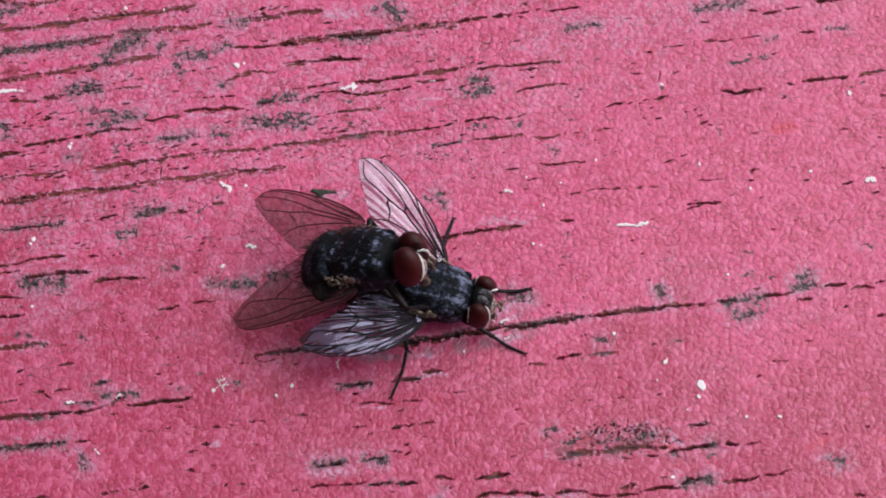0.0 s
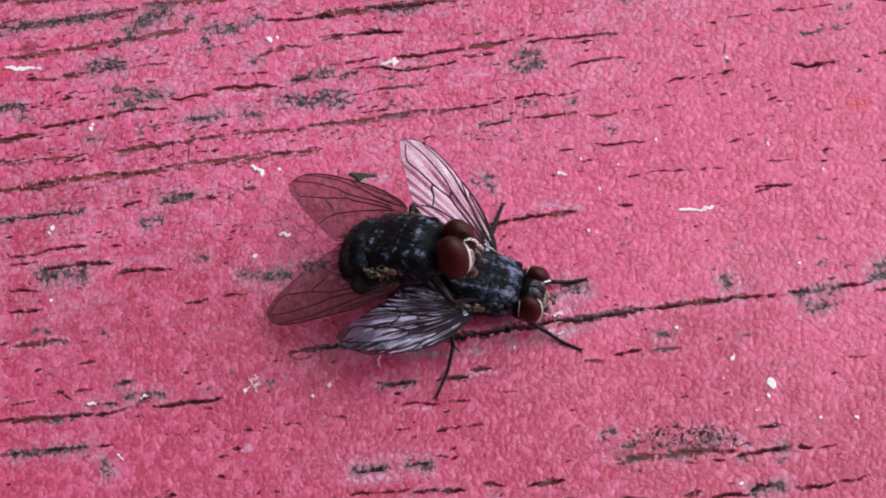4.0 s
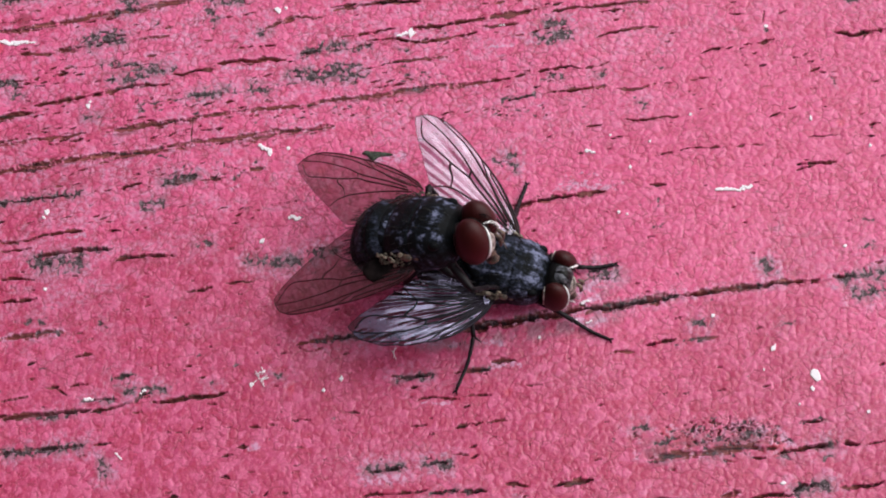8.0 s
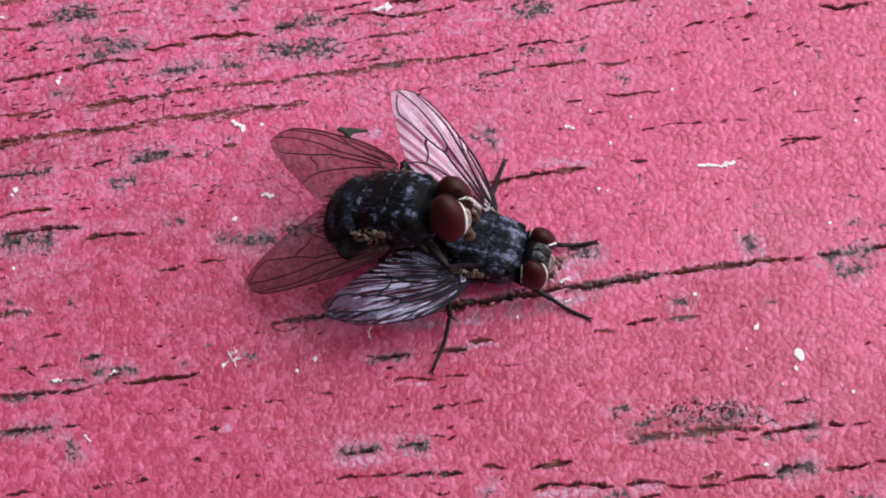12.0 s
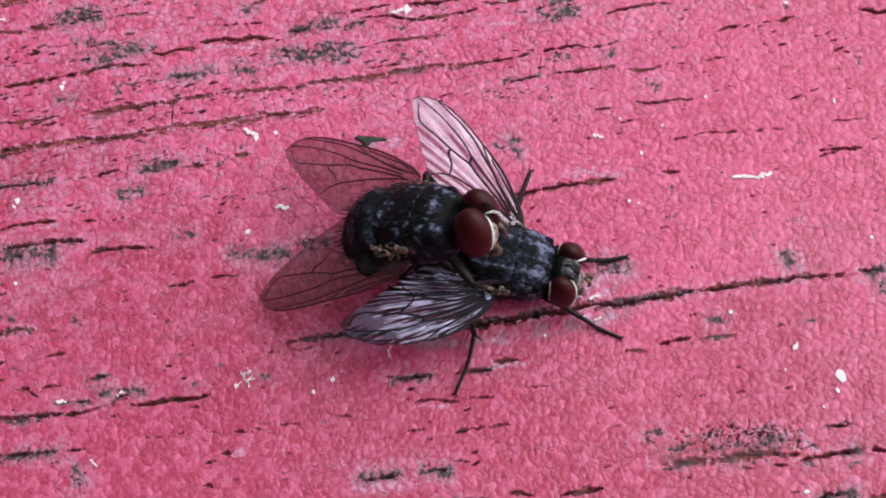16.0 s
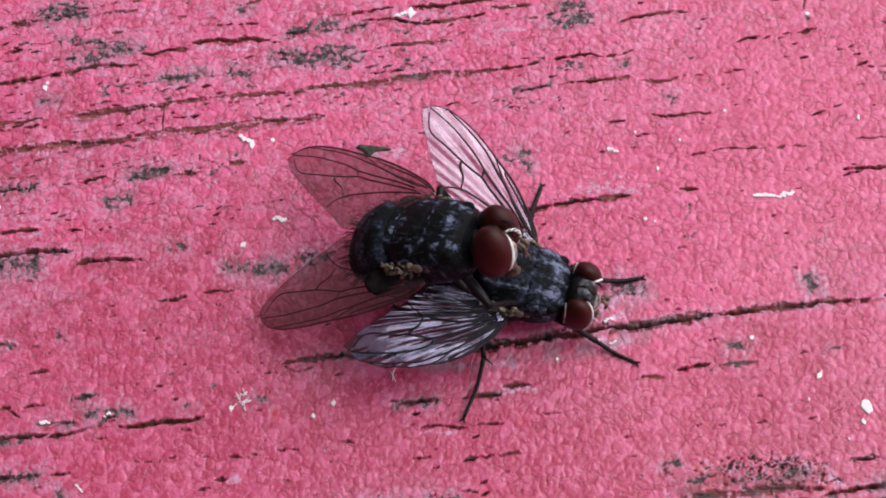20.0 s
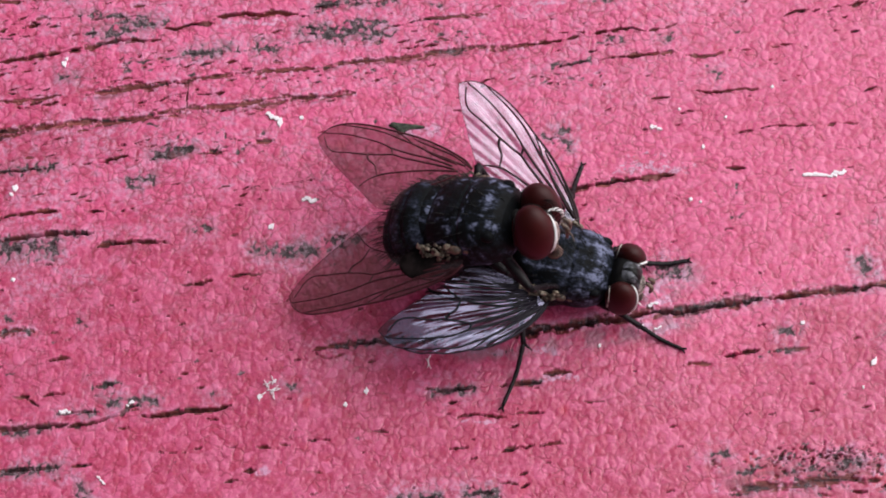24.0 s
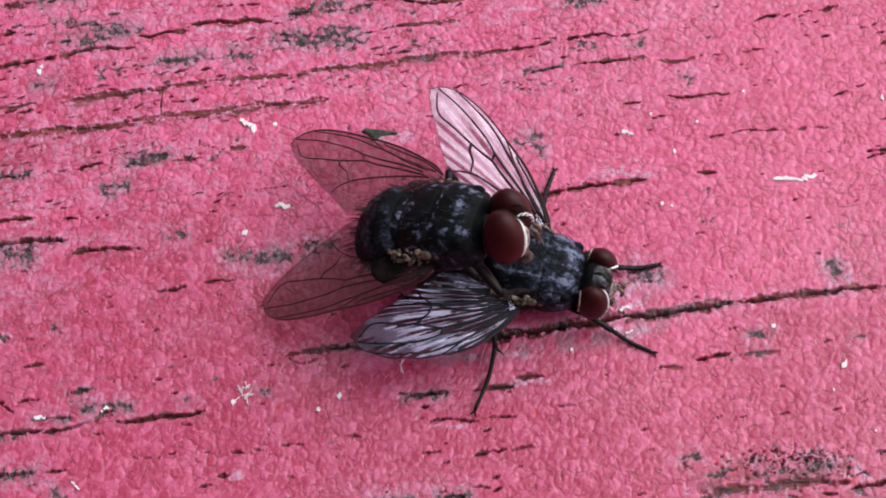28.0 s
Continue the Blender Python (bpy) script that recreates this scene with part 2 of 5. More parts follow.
def grit(x, y, size, seed):
    """Smooth value noise, 0 to 1, on a lattice of that size."""
    table = np.random.RandomState(seed).rand(256, 256)
    u, v = x / size + 1000, y / size + 1000
    i, j = np.floor(u).astype(int), np.floor(v).astype(int)
    fu, fv = ease(0, 1, u - i), ease(0, 1, v - j)
    a, b = table[i % 256, j % 256], table[(i + 1) % 256, j % 256]
    c, d = table[i % 256, (j + 1) % 256], table[(i + 1) % 256, (j + 1) % 256]
    return (a + (b - a) * fu) * (1 - fv) + (c + (d - c) * fu) * fv


FINE, COARSE = 0.028, 0.042
XS = np.concatenate([np.linspace(-200, -24, 12), np.arange(-22.5, 7, FINE), np.arange(7, 27, COARSE), np.linspace(28.5, 200, 12)])
YS = np.concatenate([np.linspace(-70, -14, 8), np.arange(-12.9, 1.5, COARSE), np.arange(1.5, 17.4, FINE), np.linspace(18.5, 70, 8)])
GX, GY = np.meshgrid(XS, YS)
ALONG, ACROSS = GX * math.cos(0.13) + GY * math.sin(0.13), -GX * math.sin(0.13) + GY * math.cos(0.13)
WX = GX + 0.16 * (grit(GX, GY, 0.35, 1) - 0.5) + 0.10 * (grit(GX, GY, 0.14, 2) - 0.5)
WY = GY + 0.16 * (grit(GX, GY, 0.35, 3) - 0.5) + 0.12 * (grit(GX, GY, 0.14, 4) - 0.5)
LX = GX + 0.05 * (grit(GX, GY, 0.25, 31) - 0.5)
LY = GY + 0.12 * (grit(ALONG, ACROSS * 0.6, 0.7, 32) - 0.5) + 0.07 * (grit(ALONG, ACROSS, 0.22, 33) - 0.5)
SPECK = 0.4 * grit(GX, GY, 0.20, 5) + 0.3 * grit(GX, GY, 0.10, 6) + 0.3 * grit(GX, GY, 0.05, 16)
FIBRE = 0.6 * grit(ALONG, ACROSS * 5, 0.8, 7) + 0.4 * grit(ALONG, ACROSS * 4, 0.3, 8)
CELL = 0.6 * grit(GX, GY, 0.30, 9) + 0.4 * grit(GX, GY, 0.15, 10)


def pebbles(x, y, size, seed):
    """The nearest and second nearest of scattered seeds, in seed spacings: the cells of crazed paint."""
    table = np.random.RandomState(seed).rand(128, 128, 2)
    u, v = x / size + 640, y / size + 640
    i, j = np.floor(u).astype(int), np.floor(v).astype(int)
    one, two, tone = np.full(x.shape, 9.0), np.full(x.shape, 9.0), np.zeros(x.shape)
    for di in (-1, 0, 1):
        for dj in (-1, 0, 1):
            at = table[(i + di) % 128, (j + dj) % 128]
            d = np.hypot(i + di + at[..., 0] - u, j + dj + at[..., 1] - v)
            two = np.minimum(two, np.maximum(one, d))
            tone = np.where(d < one, (at[..., 0] * 7.13 + at[..., 1] * 3.77) % 1.0, tone)
            one = np.minimum(one, d)
    return one, two, tone


SMALL, SECOND, TONE = pebbles(GX + 0.10 * (grit(GX, GY, 0.2, 71) - 0.5), GY + 0.10 * (grit(GX, GY, 0.2, 72) - 0.5), 0.36, 73)
NEAR, NEXT, _ = pebbles(GX + 0.30 * (grit(GX, GY, 0.5, 21) - 0.5) + 0.12 * (grit(GX, GY, 0.16, 22) - 0.5), GY + 0.30 * (grit(GX, GY, 0.5, 23) - 0.5) + 0.12 * (grit(GX, GY, 0.16, 24) - 0.5), 0.46, 25)
OPEN = (0.45 + 0.55 * ease(9, -5, GX - 0.6 * GY)) * (0.35 + 0.65 * ease(-7, 0, GY)) * ease(0.43, 0.60, 0.6 * grit(GX, GY, 0.6, 26) + 0.4 * grit(GX, GY, 0.2, 27))
FLAKED = ease(2, -18, GX - 2.0 * GY)
PEBBLED = np.maximum(np.maximum(ease(-6, 6, GX), 0.6 * ease(-1, -5, GY)), 0.7 * FLAKED)
CRAZE = ease(0.13, 0.03, NEXT - NEAR) * OPEN
CRAZE = np.maximum(CRAZE, 0.58 * (PEBBLED - 0.45 * FLAKED) * ease(0.17, 0.02, SECOND - SMALL) * ease(0.36, 0.62, 0.5 * grit(GX, GY, 0.8, 81) + 0.5 * grit(GX, GY, 0.25, 82)))
GAPS = ease(0.54, 0.66, 0.55 * grit(ALONG, ACROSS * 2.6, 1.3, 91) + 0.45 * grit(ALONG, ACROSS * 1.6, 0.4, 92))
CRAZE = np.maximum(CRAZE, 0.75 * FLAKED * GAPS * ease(0.20, 0.04, SECOND - SMALL))
RIDGE = 1 - np.abs(2 * grit(GX, GY, 0.42, 14) - 1)
HEIGHT = 0.024 * (CELL - 0.5) + (0.007 + 0.009 * PEBBLED) * (ease(-0.1, 0.6, SECOND - SMALL) - 0.5 + 0.35 * (TONE - 0.5)) - 0.007 * ease(0.20, 0.0, NEXT - NEAR) * OPEN - 0.005 * ease(0.86, 1.0, RIDGE) + 0.010 * (grit(GX, GY, 0.09, 17) - 0.5) + 0.05 * (grit(ALONG, ACROSS * 6, 6.0, 11) - 0.5) + 0.10 * (grit(GX, GY, 5.0, 12) - 0.5)
BARE, LICHEN_AND_SHADE, FADED, GRIME = np.zeros_like(GX), np.zeros_like(GX), np.zeros_like(GX), np.zeros_like(GX)
CLOUD = 0.45 * grit(GX, GY, 0.45, 111) + 0.30 * grit(GX, GY, 0.16, 112) + 0.25 * grit(GX, GY, 0.07, 113)
FADED += 0.12 * ease(0.62, 0.9, grit(ALONG, ACROSS * 3, 5.0, 13))
# rain-worn, lavender towards the upper left
FADED += 0.34 * ease(2, -20, GX - 2.0 * GY) * ease(0.42, 0.66, 0.35 * grit(ALONG, ACROSS * 2, 1.6, 51) + 0.65 * grit(GX, GY, 0.38, 52))
# small chips, about a fifth of a millimetre, that give torn edges their steps
STEPS = pebbles(GX + 0.1 * (grit(GX, GY, 0.2, 61) - 0.5), GY + 0.1 * (grit(GX, GY, 0.2, 62) - 0.5), 0.21, 63)[2]


def scar(kind, width, *xy):
    """A mark along a line of points: c an open crack, g bare grain, p a flaked pit, m lichen, h faded paint, s a brown
    stain, w a deep red spot, d greyish dirt.
    """
    pts = np.reshape(xy, (-1, 2))
    half = width / 2 * {"g": 1.05, "m": 1.35, "c": 1.22 if width < 0.2 else 0.9}.get(kind, 1.0)
    strong = min(1.0, (width / 0.3) ** 2)
    far = half * 2.7 + 0.6
    lo, hi = pts.min(0) - far, pts.max(0) + far
    i0, i1 = np.searchsorted(XS, (lo[0], hi[0]))
    j0, j1 = np.searchsorted(YS, (lo[1], hi[1]))
    box = np.s_[j0:j1, i0:i1]
    x, y = (WX[box], WY[box]) if kind in "mh" else (LX[box], LY[box])
    if not x.size:
        return
    steps = np.hypot(*np.diff(pts, axis=0).T)
    whole, done = steps.sum(), 0.0
    dist, where = np.full(x.shape, 1e9), np.zeros(x.shape)
    for (ax, ay), (bx, by), s in zip(pts, pts[1:], steps):
        u = np.clip(((x - ax) * (bx - ax) + (y - ay) * (by - ay)) / (s * s + 1e-9), 0, 1)
        d = np.hypot(x - ax - u * (bx - ax), y - ay - u * (by - ay))
        near = d < dist
        dist, where = np.where(near, d, dist), np.where(near, (done + u * s) / whole, where)
        done += s
    ends = np.clip(np.minimum(where, 1 - where) * whole / (1.2 * width + 0.12), 0, 1)
    if kind == "m":
        mask = 0.97 * ease(0.28, 0.52, 1.37 + 0.21 * strong - 0.55 * dist / half - 1.55 * SPECK[box] - 0.30 * (STEPS[box] - 0.4) - 0.40 * (ease(0.05, 0.40, SECOND[box] - SMALL[box]) - 0.35)) * ease(2.6, 1.0, dist / half)
        film = 0.24 * strong * ease(2.0, 0.5, dist / half) * ease(0.38, 0.66, 0.5 * CELL[box] + 0.5 * SPECK[box])
        LICHEN_AND_SHADE[box] = np.maximum(LICHEN_AND_SHADE[box], np.maximum(mask, film))
        GRIME[box] = np.maximum(GRIME[box], 0.55 * strong * ease(2.7, 0.7, dist / half) * ease(0.34, 0.62, CLOUD[box]) * (1.25 - 0.5 * ease(0.05, 0.40, SECOND[box] - SMALL[box])))
        HEIGHT[box] += 0.05 * mask * (SPECK[box] - 0.6)
        FADED[box] = np.maximum(FADED[box], 0.60 * strong * ease(1.0, 0.0, (dist - half) / 0.9) * ease(0.3, 0.7, CELL[box]))
        return
    if kind == "s":
        stain = ease(1.2, 0.2, dist / half) * ease(0.35, 0.62, FIBRE[box])
        BARE[box] = np.maximum(BARE[box], 0.55 * stain)
        return
    if kind == "d":
        GRIME[box] = np.maximum(GRIME[box], 0.6 * ease(1.3, 0.2, dist / half) * ease(0.32, 0.58, CLOUD[box]))
        return
    if kind == "w":
        CRAZE[box] = np.maximum(CRAZE[box], 0.62 * ease(1.1, 0.6, dist / half))
        return
    if kind == "h":
        FADED[box] = np.maximum(FADED[box], 0.85 * ease(1.15, 0.2, dist / half + 0.5 * (CELL[box] - 0.5)))
        return
    narrow = half * (0.25 + 0.75 * ends) * (0.45 + 0.70 * FIBRE[box]) * (0.60 + 0.80 * grit(ALONG[box], ACROSS[box] * 0.2, 0.55, 41))
    if kind == "g":
        narrow = half * (0.5 + 0.5 * ends) * (0.65 + 0.6 * FIBRE[box])
    core = ease(1.40, 1.05, dist / narrow + 0.6 * (SPECK[box] - 0.5) + 1.3 * (STEPS[box] - 0.5))
    deep = ease(0.75, 0.05, dist / narrow) * ease(0.20, 0.50, grit(ALONG[box], ACROSS[box] * 0.3, 0.9, 42))
    if kind == "c" and width < 0.2:
        core *= ease(0.16, 0.28, grit(ALONG[box], ACROSS[box] * 0.4, 0.34, 43))
    if kind == "g":
        core *= ease(0.28, 0.50, 0.5 * FIBRE[box] + 0.5 * SPECK[box])
    rim, depth = {"c": (0.045, 0.42 if width < 0.2 else 0.20), "g": (0.045, 0.05), "p": (0.08, 0.18)}[kind]
    HEIGHT[box] += 0.025 * ease(2.0, 1.2, dist / narrow) * (1 - core) - (rim * core + depth * deep * min(1.0, 0.3 + width / 0.2)) * (0.7 + 0.6 * SPECK[box])
    BARE[box] = np.maximum(BARE[box], core)
    # Shade in the bottoms of narrow cracks and pits, painted with the lichen colour.
    if kind in "cp" and width < 0.2:
        LICHEN_AND_SHADE[box] = np.maximum(LICHEN_AND_SHADE[box], (0.7 if width > 0.06 else 0.3) * deep * ease(0.30, 0.55, SPECK[box] + 0.25 * (width > 0.12)))
    if kind == "g":
        FADED[box] = np.maximum(FADED[box], 0.55 * ease(0.35, 0.0, dist - narrow) * ease(0.45, 0.62, 0.5 * CELL[box] + 0.5 * STEPS[box]))
    if kind == "c":
        FADED[box] = np.maximum(FADED[box], 0.42 * strong * ease(1.0, 0.0, (dist - half) / 0.5) * ease(0.35, 0.6, CELL[box]))


scar("g", 0.23, -19.05, 11.21, -15.80, 11.79, -13.30, 12.12, -11.05, 12.54)
scar("m", 0.38, -9.91, 12.44, -8.53, 12.50)
scar("m", 0.30, -10.22, 11.99, -10.06, 11.53)
scar("m", 0.23, -14.43, 12.05, -13.67, 12.13)
scar("g", 0.25, -16.84, 10.16, -16.09, 10.19)
scar("c", 0.08, -18.72, 10.09, -17.09, 10.03)
scar("m", 0.55, -15.49, 10.62, -14.24, 10.79)
scar("m", 0.23, -15.60, 10.40, -14.48, 10.58)
scar("g", 0.10, -13.48, 10.65, -11.99, 10.73)
scar("m", 0.41, -19.65, 12.65, -19.40, 12.81)
scar("c", 0.08, -16.17, 9.24, -15.18, 9.40)
scar("p", 0.13, -17.46, 9.12, -17.31, 9.12)
scar("p", 0.13, -17.07, 8.89, -16.95, 8.91)
scar("p", 0.13, -16.71, 9.10, -16.58, 9.12)
scar("m", 0.23, -14.93, 9.47, -13.30, 9.36)
scar("m", 0.50, -13.77, 8.71, -12.30, 9.10)
scar("m", 0.25, -14.64, 8.74, -14.39, 8.67)
scar("m", 0.30, -12.22, 9.09, -11.83, 9.13)
scar("c", 0.12, -11.79, 8.85, -11.42, 8.78, -10.80, 9.04, -9.94, 9.06)
scar("c", 0.22, -9.82, 9.34, -8.95, 9.41, -7.71, 9.39, -6.84, 9.39)
scar("h", 0.35, -9.56, 9.05, -7.46, 9.13)
scar("c", 0.15, -17.81, 7.53, -16.83, 7.66, -15.60, 7.89, -14.37, 8.12, -13.38, 8.36, -11.90, 8.36)
scar("g", 0.22, -19.26, 6.93, -18.53, 7.06, -17.92, 7.21)
scar("m", 0.25, -15.54, 6.85, -15.00, 6.83)
scar("m", 0.12, -13.10, 7.44, -11.13, 7.64, -9.41, 7.85, -7.19, 8.18, -6.21, 8.29)
scar("m", 0.37, -10.88, 7.74, -9.41, 7.99)
scar("m", 0.40, -8.22, 8.00, -7.63, 7.98)
scar("m", 0.35, -19.38, 8.64, -18.87, 8.57)
scar("m", 0.22, -18.79, 8.06, -18.34, 7.99)
scar("g", 0.22, -14.52, 6.13, -12.80, 6.34, -10.85, 6.59)
scar("g", 0.12, -10.73, 6.75, -8.89, 6.93, -6.19, 7.11)
scar("g", 0.12, -19.18, 5.67, -17.71, 5.89, -15.50, 6.08)
scar("g", 0.22, -18.73, 4.52, -16.42, 4.82, -13.97, 5.03, -11.78, 5.30, -9.83, 5.50, -7.64, 5.80, -6.17, 5.91, -4.71, 6.07)
scar("c", 0.05, -10.84, 6.54, -10.86, 5.46)
scar("m", 0.17, -10.73, 6.94, -10.56, 6.96)
scar("p", 0.10, -9.37, 6.65, -9.08, 6.69)
scar("g", 0.15, -7.74, 10.99, -7.00, 11.30, -6.26, 11.50)
scar("m", 0.30, -7.99, 10.66, -7.69, 10.76)
scar("h", 0.35, -8.67, 10.24, -8.34, 10.73)
scar("g", 0.10, -6.51, 11.51, -5.26, 11.46)
scar("g", 0.15, -4.76, 11.72, -3.51, 12.01, -2.02, 12.18)
scar("c", 0.17, -1.40, 10.83, -0.04, 10.83, 1.45, 11.03, 2.20, 11.16, 3.19, 11.18, 4.18, 11.45)
scar("c", 0.10, -4.50, 10.42, -3.01, 10.53, -2.02, 10.77)
scar("h", 0.30, -2.02, 10.49, -1.08, 10.45)
scar("c", 0.12, -3.26, 10.12, -2.02, 10.26, -1.28, 10.12, -0.66, 10.07, 0.20, 10.23, 1.56, 10.40)
scar("m", 0.37, -5.24, 9.94, -4.35, 10.02)
scar("m", 0.30, -6.11, 9.75, -5.49, 9.78)
scar("m", 0.25, -3.80, 9.80, -3.13, 9.92)
scar("c", 0.10, -6.23, 9.59, -4.50, 9.80, -3.01, 9.97)
scar("m", 0.40, -6.58, 8.71, -5.47, 8.75, -3.99, 8.89)
scar("m", 0.35, -5.96, 8.41, -3.50, 8.54)
scar("m", 0.22, -4.24, 8.96, -3.63, 8.99)
scar("g", 0.10, -2.39, 9.05, -1.04, 9.20, 0.19, 9.29)
scar("m", 0.20, -1.82, 9.78, -1.43, 9.74)
scar("h", 0.30, 1.80, 9.61, 3.03, 9.79)
scar("m", 0.49, 4.27, 10.08, 5.38, 10.20)
scar("m", 0.34, 4.65, 10.68, 5.40, 10.76)
scar("c", 0.10, 1.69, 10.71, 2.56, 10.70, 3.42, 10.70)
scar("c", 0.20, 4.79, 11.29, 5.91, 11.50, 7.52, 11.57, 9.13, 11.71)
scar("p", 0.12, 6.89, 11.26, 7.93, 11.30)
scar("g", 0.17, -5.82, 7.12, -4.48, 7.32, -3.25, 7.43, -2.03, 7.58, -1.05, 7.74, -0.07, 7.86, 1.16, 7.87, 1.89, 7.95)
scar("m", 0.20, -1.41, 7.69, -0.60, 7.77)
scar("c", 0.07, 1.89, 7.95, 3.00, 8.13, 3.61, 8.33)
scar("m", 0.22, 2.61, 7.05, 3.34, 7.19, 3.95, 7.28)
scar("p", 0.12, 2.73, 7.05, 3.83, 7.25)
scar("c", 0.07, 4.19, 7.21, 4.93, 7.38, 6.51, 7.54)
scar("c", 0.12, 4.10, 8.37, 4.84, 8.42, 5.57, 8.59, 6.06, 8.46)
scar("m", 0.22, 4.78, 8.15, 5.12, 8.08)
scar("p", 0.10, -1.83, 5.86, -1.64, 5.88)
scar("h", 0.73, -2.88, 4.45, -1.74, 4.52)
scar("m", 0.36, 2.80, 4.44, 3.02, 3.82)
scar("m", 0.22, 2.19, 4.22, 2.40, 4.05)
scar("c", 0.12, 6.72, 9.93, 7.22, 10.18, 8.08, 10.32, 9.07, 10.47, 9.44, 10.40)
scar("c", 0.10, 11.20, 9.01, 11.70, 9.26, 12.19, 9.33)
scar("p", 0.15, 12.28, 9.21, 12.58, 9.31)
scar("p", 0.12, 13.04, 9.35, 13.41, 9.44)
scar("p", 0.15, 13.65, 9.41, 14.39, 9.57)
scar("c", 0.05, 13.95, 10.28, 14.05, 10.98)
scar("m", 0.15, 13.99, 10.14, 14.22, 9.91)
scar("c", 0.10, 12.53, 10.98, 13.06, 10.88)
scar("p", 0.12, 14.68, 10.87, 15.03, 10.99)
scar("c", 0.15, 16.96, 9.83, 17.56, 9.73, 17.80, 9.66, 18.29, 9.78, 19.22, 9.88)
scar("c", 0.07, 18.14, 9.37, 18.44, 9.75)
scar("p", 0.14, 15.86, 8.03, 16.23, 8.15)
scar("p", 0.19, 16.22, 7.94, 16.48, 7.93)
scar("p", 0.12, 16.75, 7.92, 16.94, 7.91)
scar("m", 0.17, 16.81, 7.56, 16.89, 7.29)
scar("p", 0.22, 10.99, 7.83, 11.43, 7.84)
scar("m", 0.24, 6.66, 8.21, 7.17, 8.22)
scar("p", 0.22, 6.20, 8.48, 6.60, 8.52)
scar("p", 0.15, 6.79, 8.54, 7.24, 8.69)
scar("c", 0.15, 5.29, 7.45, 6.22, 7.49, 7.24, 7.59)
scar("c", 0.12, 7.48, 7.42, 8.33, 7.41, 9.18, 7.57)
scar("p", 0.10, 9.55, 7.59, 9.91, 7.63)
scar("m", 0.24, 8.47, 6.84, 8.75, 6.56)
scar("c", 0.10, 7.66, 5.95, 8.38, 5.90, 8.87, 5.96, 9.59, 6.04, 10.07, 5.97)
scar("p", 0.17, 8.09, 5.91, 8.74, 5.91)
scar("c", 0.12, 6.16, 5.68, 6.81, 5.71)
scar("c", 0.05, 9.99, 4.45, 11.19, 4.46, 11.91, 4.46)
scar("c", 0.07, 9.15, 4.21, 9.75, 4.32)
scar("p", 0.12, 12.50, 4.44, 12.82, 4.53)
scar("p", 0.10, 13.11, 4.55, 13.59, 4.59)
scar("c", 0.12, 14.94, 3.56, 15.90, 3.63, 16.61, 3.68)
scar("p", 0.10, 14.77, 6.20, 15.18, 6.27)
scar("c", 0.05, 13.90, 5.78, 14.40, 6.03)
scar("p", 0.12, 18.12, 5.33, 18.46, 5.37)
scar("c", 0.05, 15.51, 4.86, 16.95, 4.94)
scar("m", 0.24, -18.99, 2.93, -17.78, 3.05, -16.57, 3.22, -15.60, 3.27)
scar("c", 0.12, -18.99, 2.88, -17.78, 2.99, -16.57, 3.17, -15.60, 3.27)
scar("p", 0.12, -15.11, 3.30, -14.82, 3.34)
scar("p", 0.12, -14.53, 3.36, -14.19, 3.40)
scar("c", 0.15, -14.02, 3.40, -13.47, 3.54, -12.94, 3.65)
scar("m", 0.32, -11.96, 3.62, -11.36, 3.84, -10.63, 3.92)
scar("g", 0.24, -11.84, 3.61, -10.63, 3.89)
scar("c", 0.07, -10.38, 3.64, -9.29, 3.79)
scar("g", 0.27, -9.87, 3.76, -9.58, 3.75)
scar("c", 0.15, -8.57, 4.09, -7.60, 4.19)
scar("g", 0.15, -18.60, 4.46, -17.62, 4.48, -16.65, 4.66)
scar("m", 0.36, -12.60, 2.71, -12.17, 2.80)
scar("m", 0.29, -12.89, 2.67, -12.69, 2.40)
scar("c", 0.12, -18.87, 1.08, -17.66, 1.17, -16.23, 1.47, -15.26, 1.49)
scar("c", 0.10, -18.84, 0.69, -17.52, 0.78)
scar("h", 0.22, -15.97, 1.25, -15.30, 1.28)
scar("c", 0.12, -14.34, 1.46, -13.69, 1.54)
scar("c", 0.19, -17.37, 0.38, -16.41, 0.48, -15.22, 0.63, -14.01, 0.66)
scar("m", 0.58, -17.12, 0.14, -16.03, 0.06)
scar("m", 0.34, -15.67, 0.15, -15.41, -0.17)
scar("m", 0.19, -15.22, 0.70, -14.25, 0.62)
scar("c", 0.17, -13.86, 0.09, -13.27, 0.20, -12.55, 0.28, -11.35, 0.24)
scar("m", 0.22, -10.41, 0.81, -9.88, 0.76)
scar("m", 0.41, -8.04, -0.10, -7.27, -0.20, -6.08, -0.11)
scar("m", 0.31, -5.56, 0.13, -4.66, 0.33)
scar("c", 0.17, -18.76, -0.61, -18.04, -0.58, -17.30, -0.73)
scar("c", 0.17, -18.69, -1.63, -17.97, -1.63, -17.13, -1.56)
scar("p", 0.14, -15.68, -0.58, -15.44, -0.58)
scar("c", 0.10, -10.81, -1.45, -9.75, -1.28)
scar("p", 0.14, -10.05, -1.32, -9.72, -1.28)
scar("c", 0.07, -9.16, -1.12, -7.97, -1.03)
scar("p", 0.12, -12.64, -1.59, -12.40, -1.60)
scar("p", 0.10, -8.62, -1.59, -8.48, -1.65)
scar("m", 0.22, -17.48, -2.56, -16.76, -2.64)
scar("m", 0.19, -14.52, -2.73, -14.13, -2.87)
scar("p", 0.10, -8.86, 2.03, -8.57, 2.10)
scar("g", 0.19, -18.57, -3.29, -17.15, -3.18, -15.97, -3.04)
scar("m", 0.17, -17.04, -3.13, -15.98, -3.01)
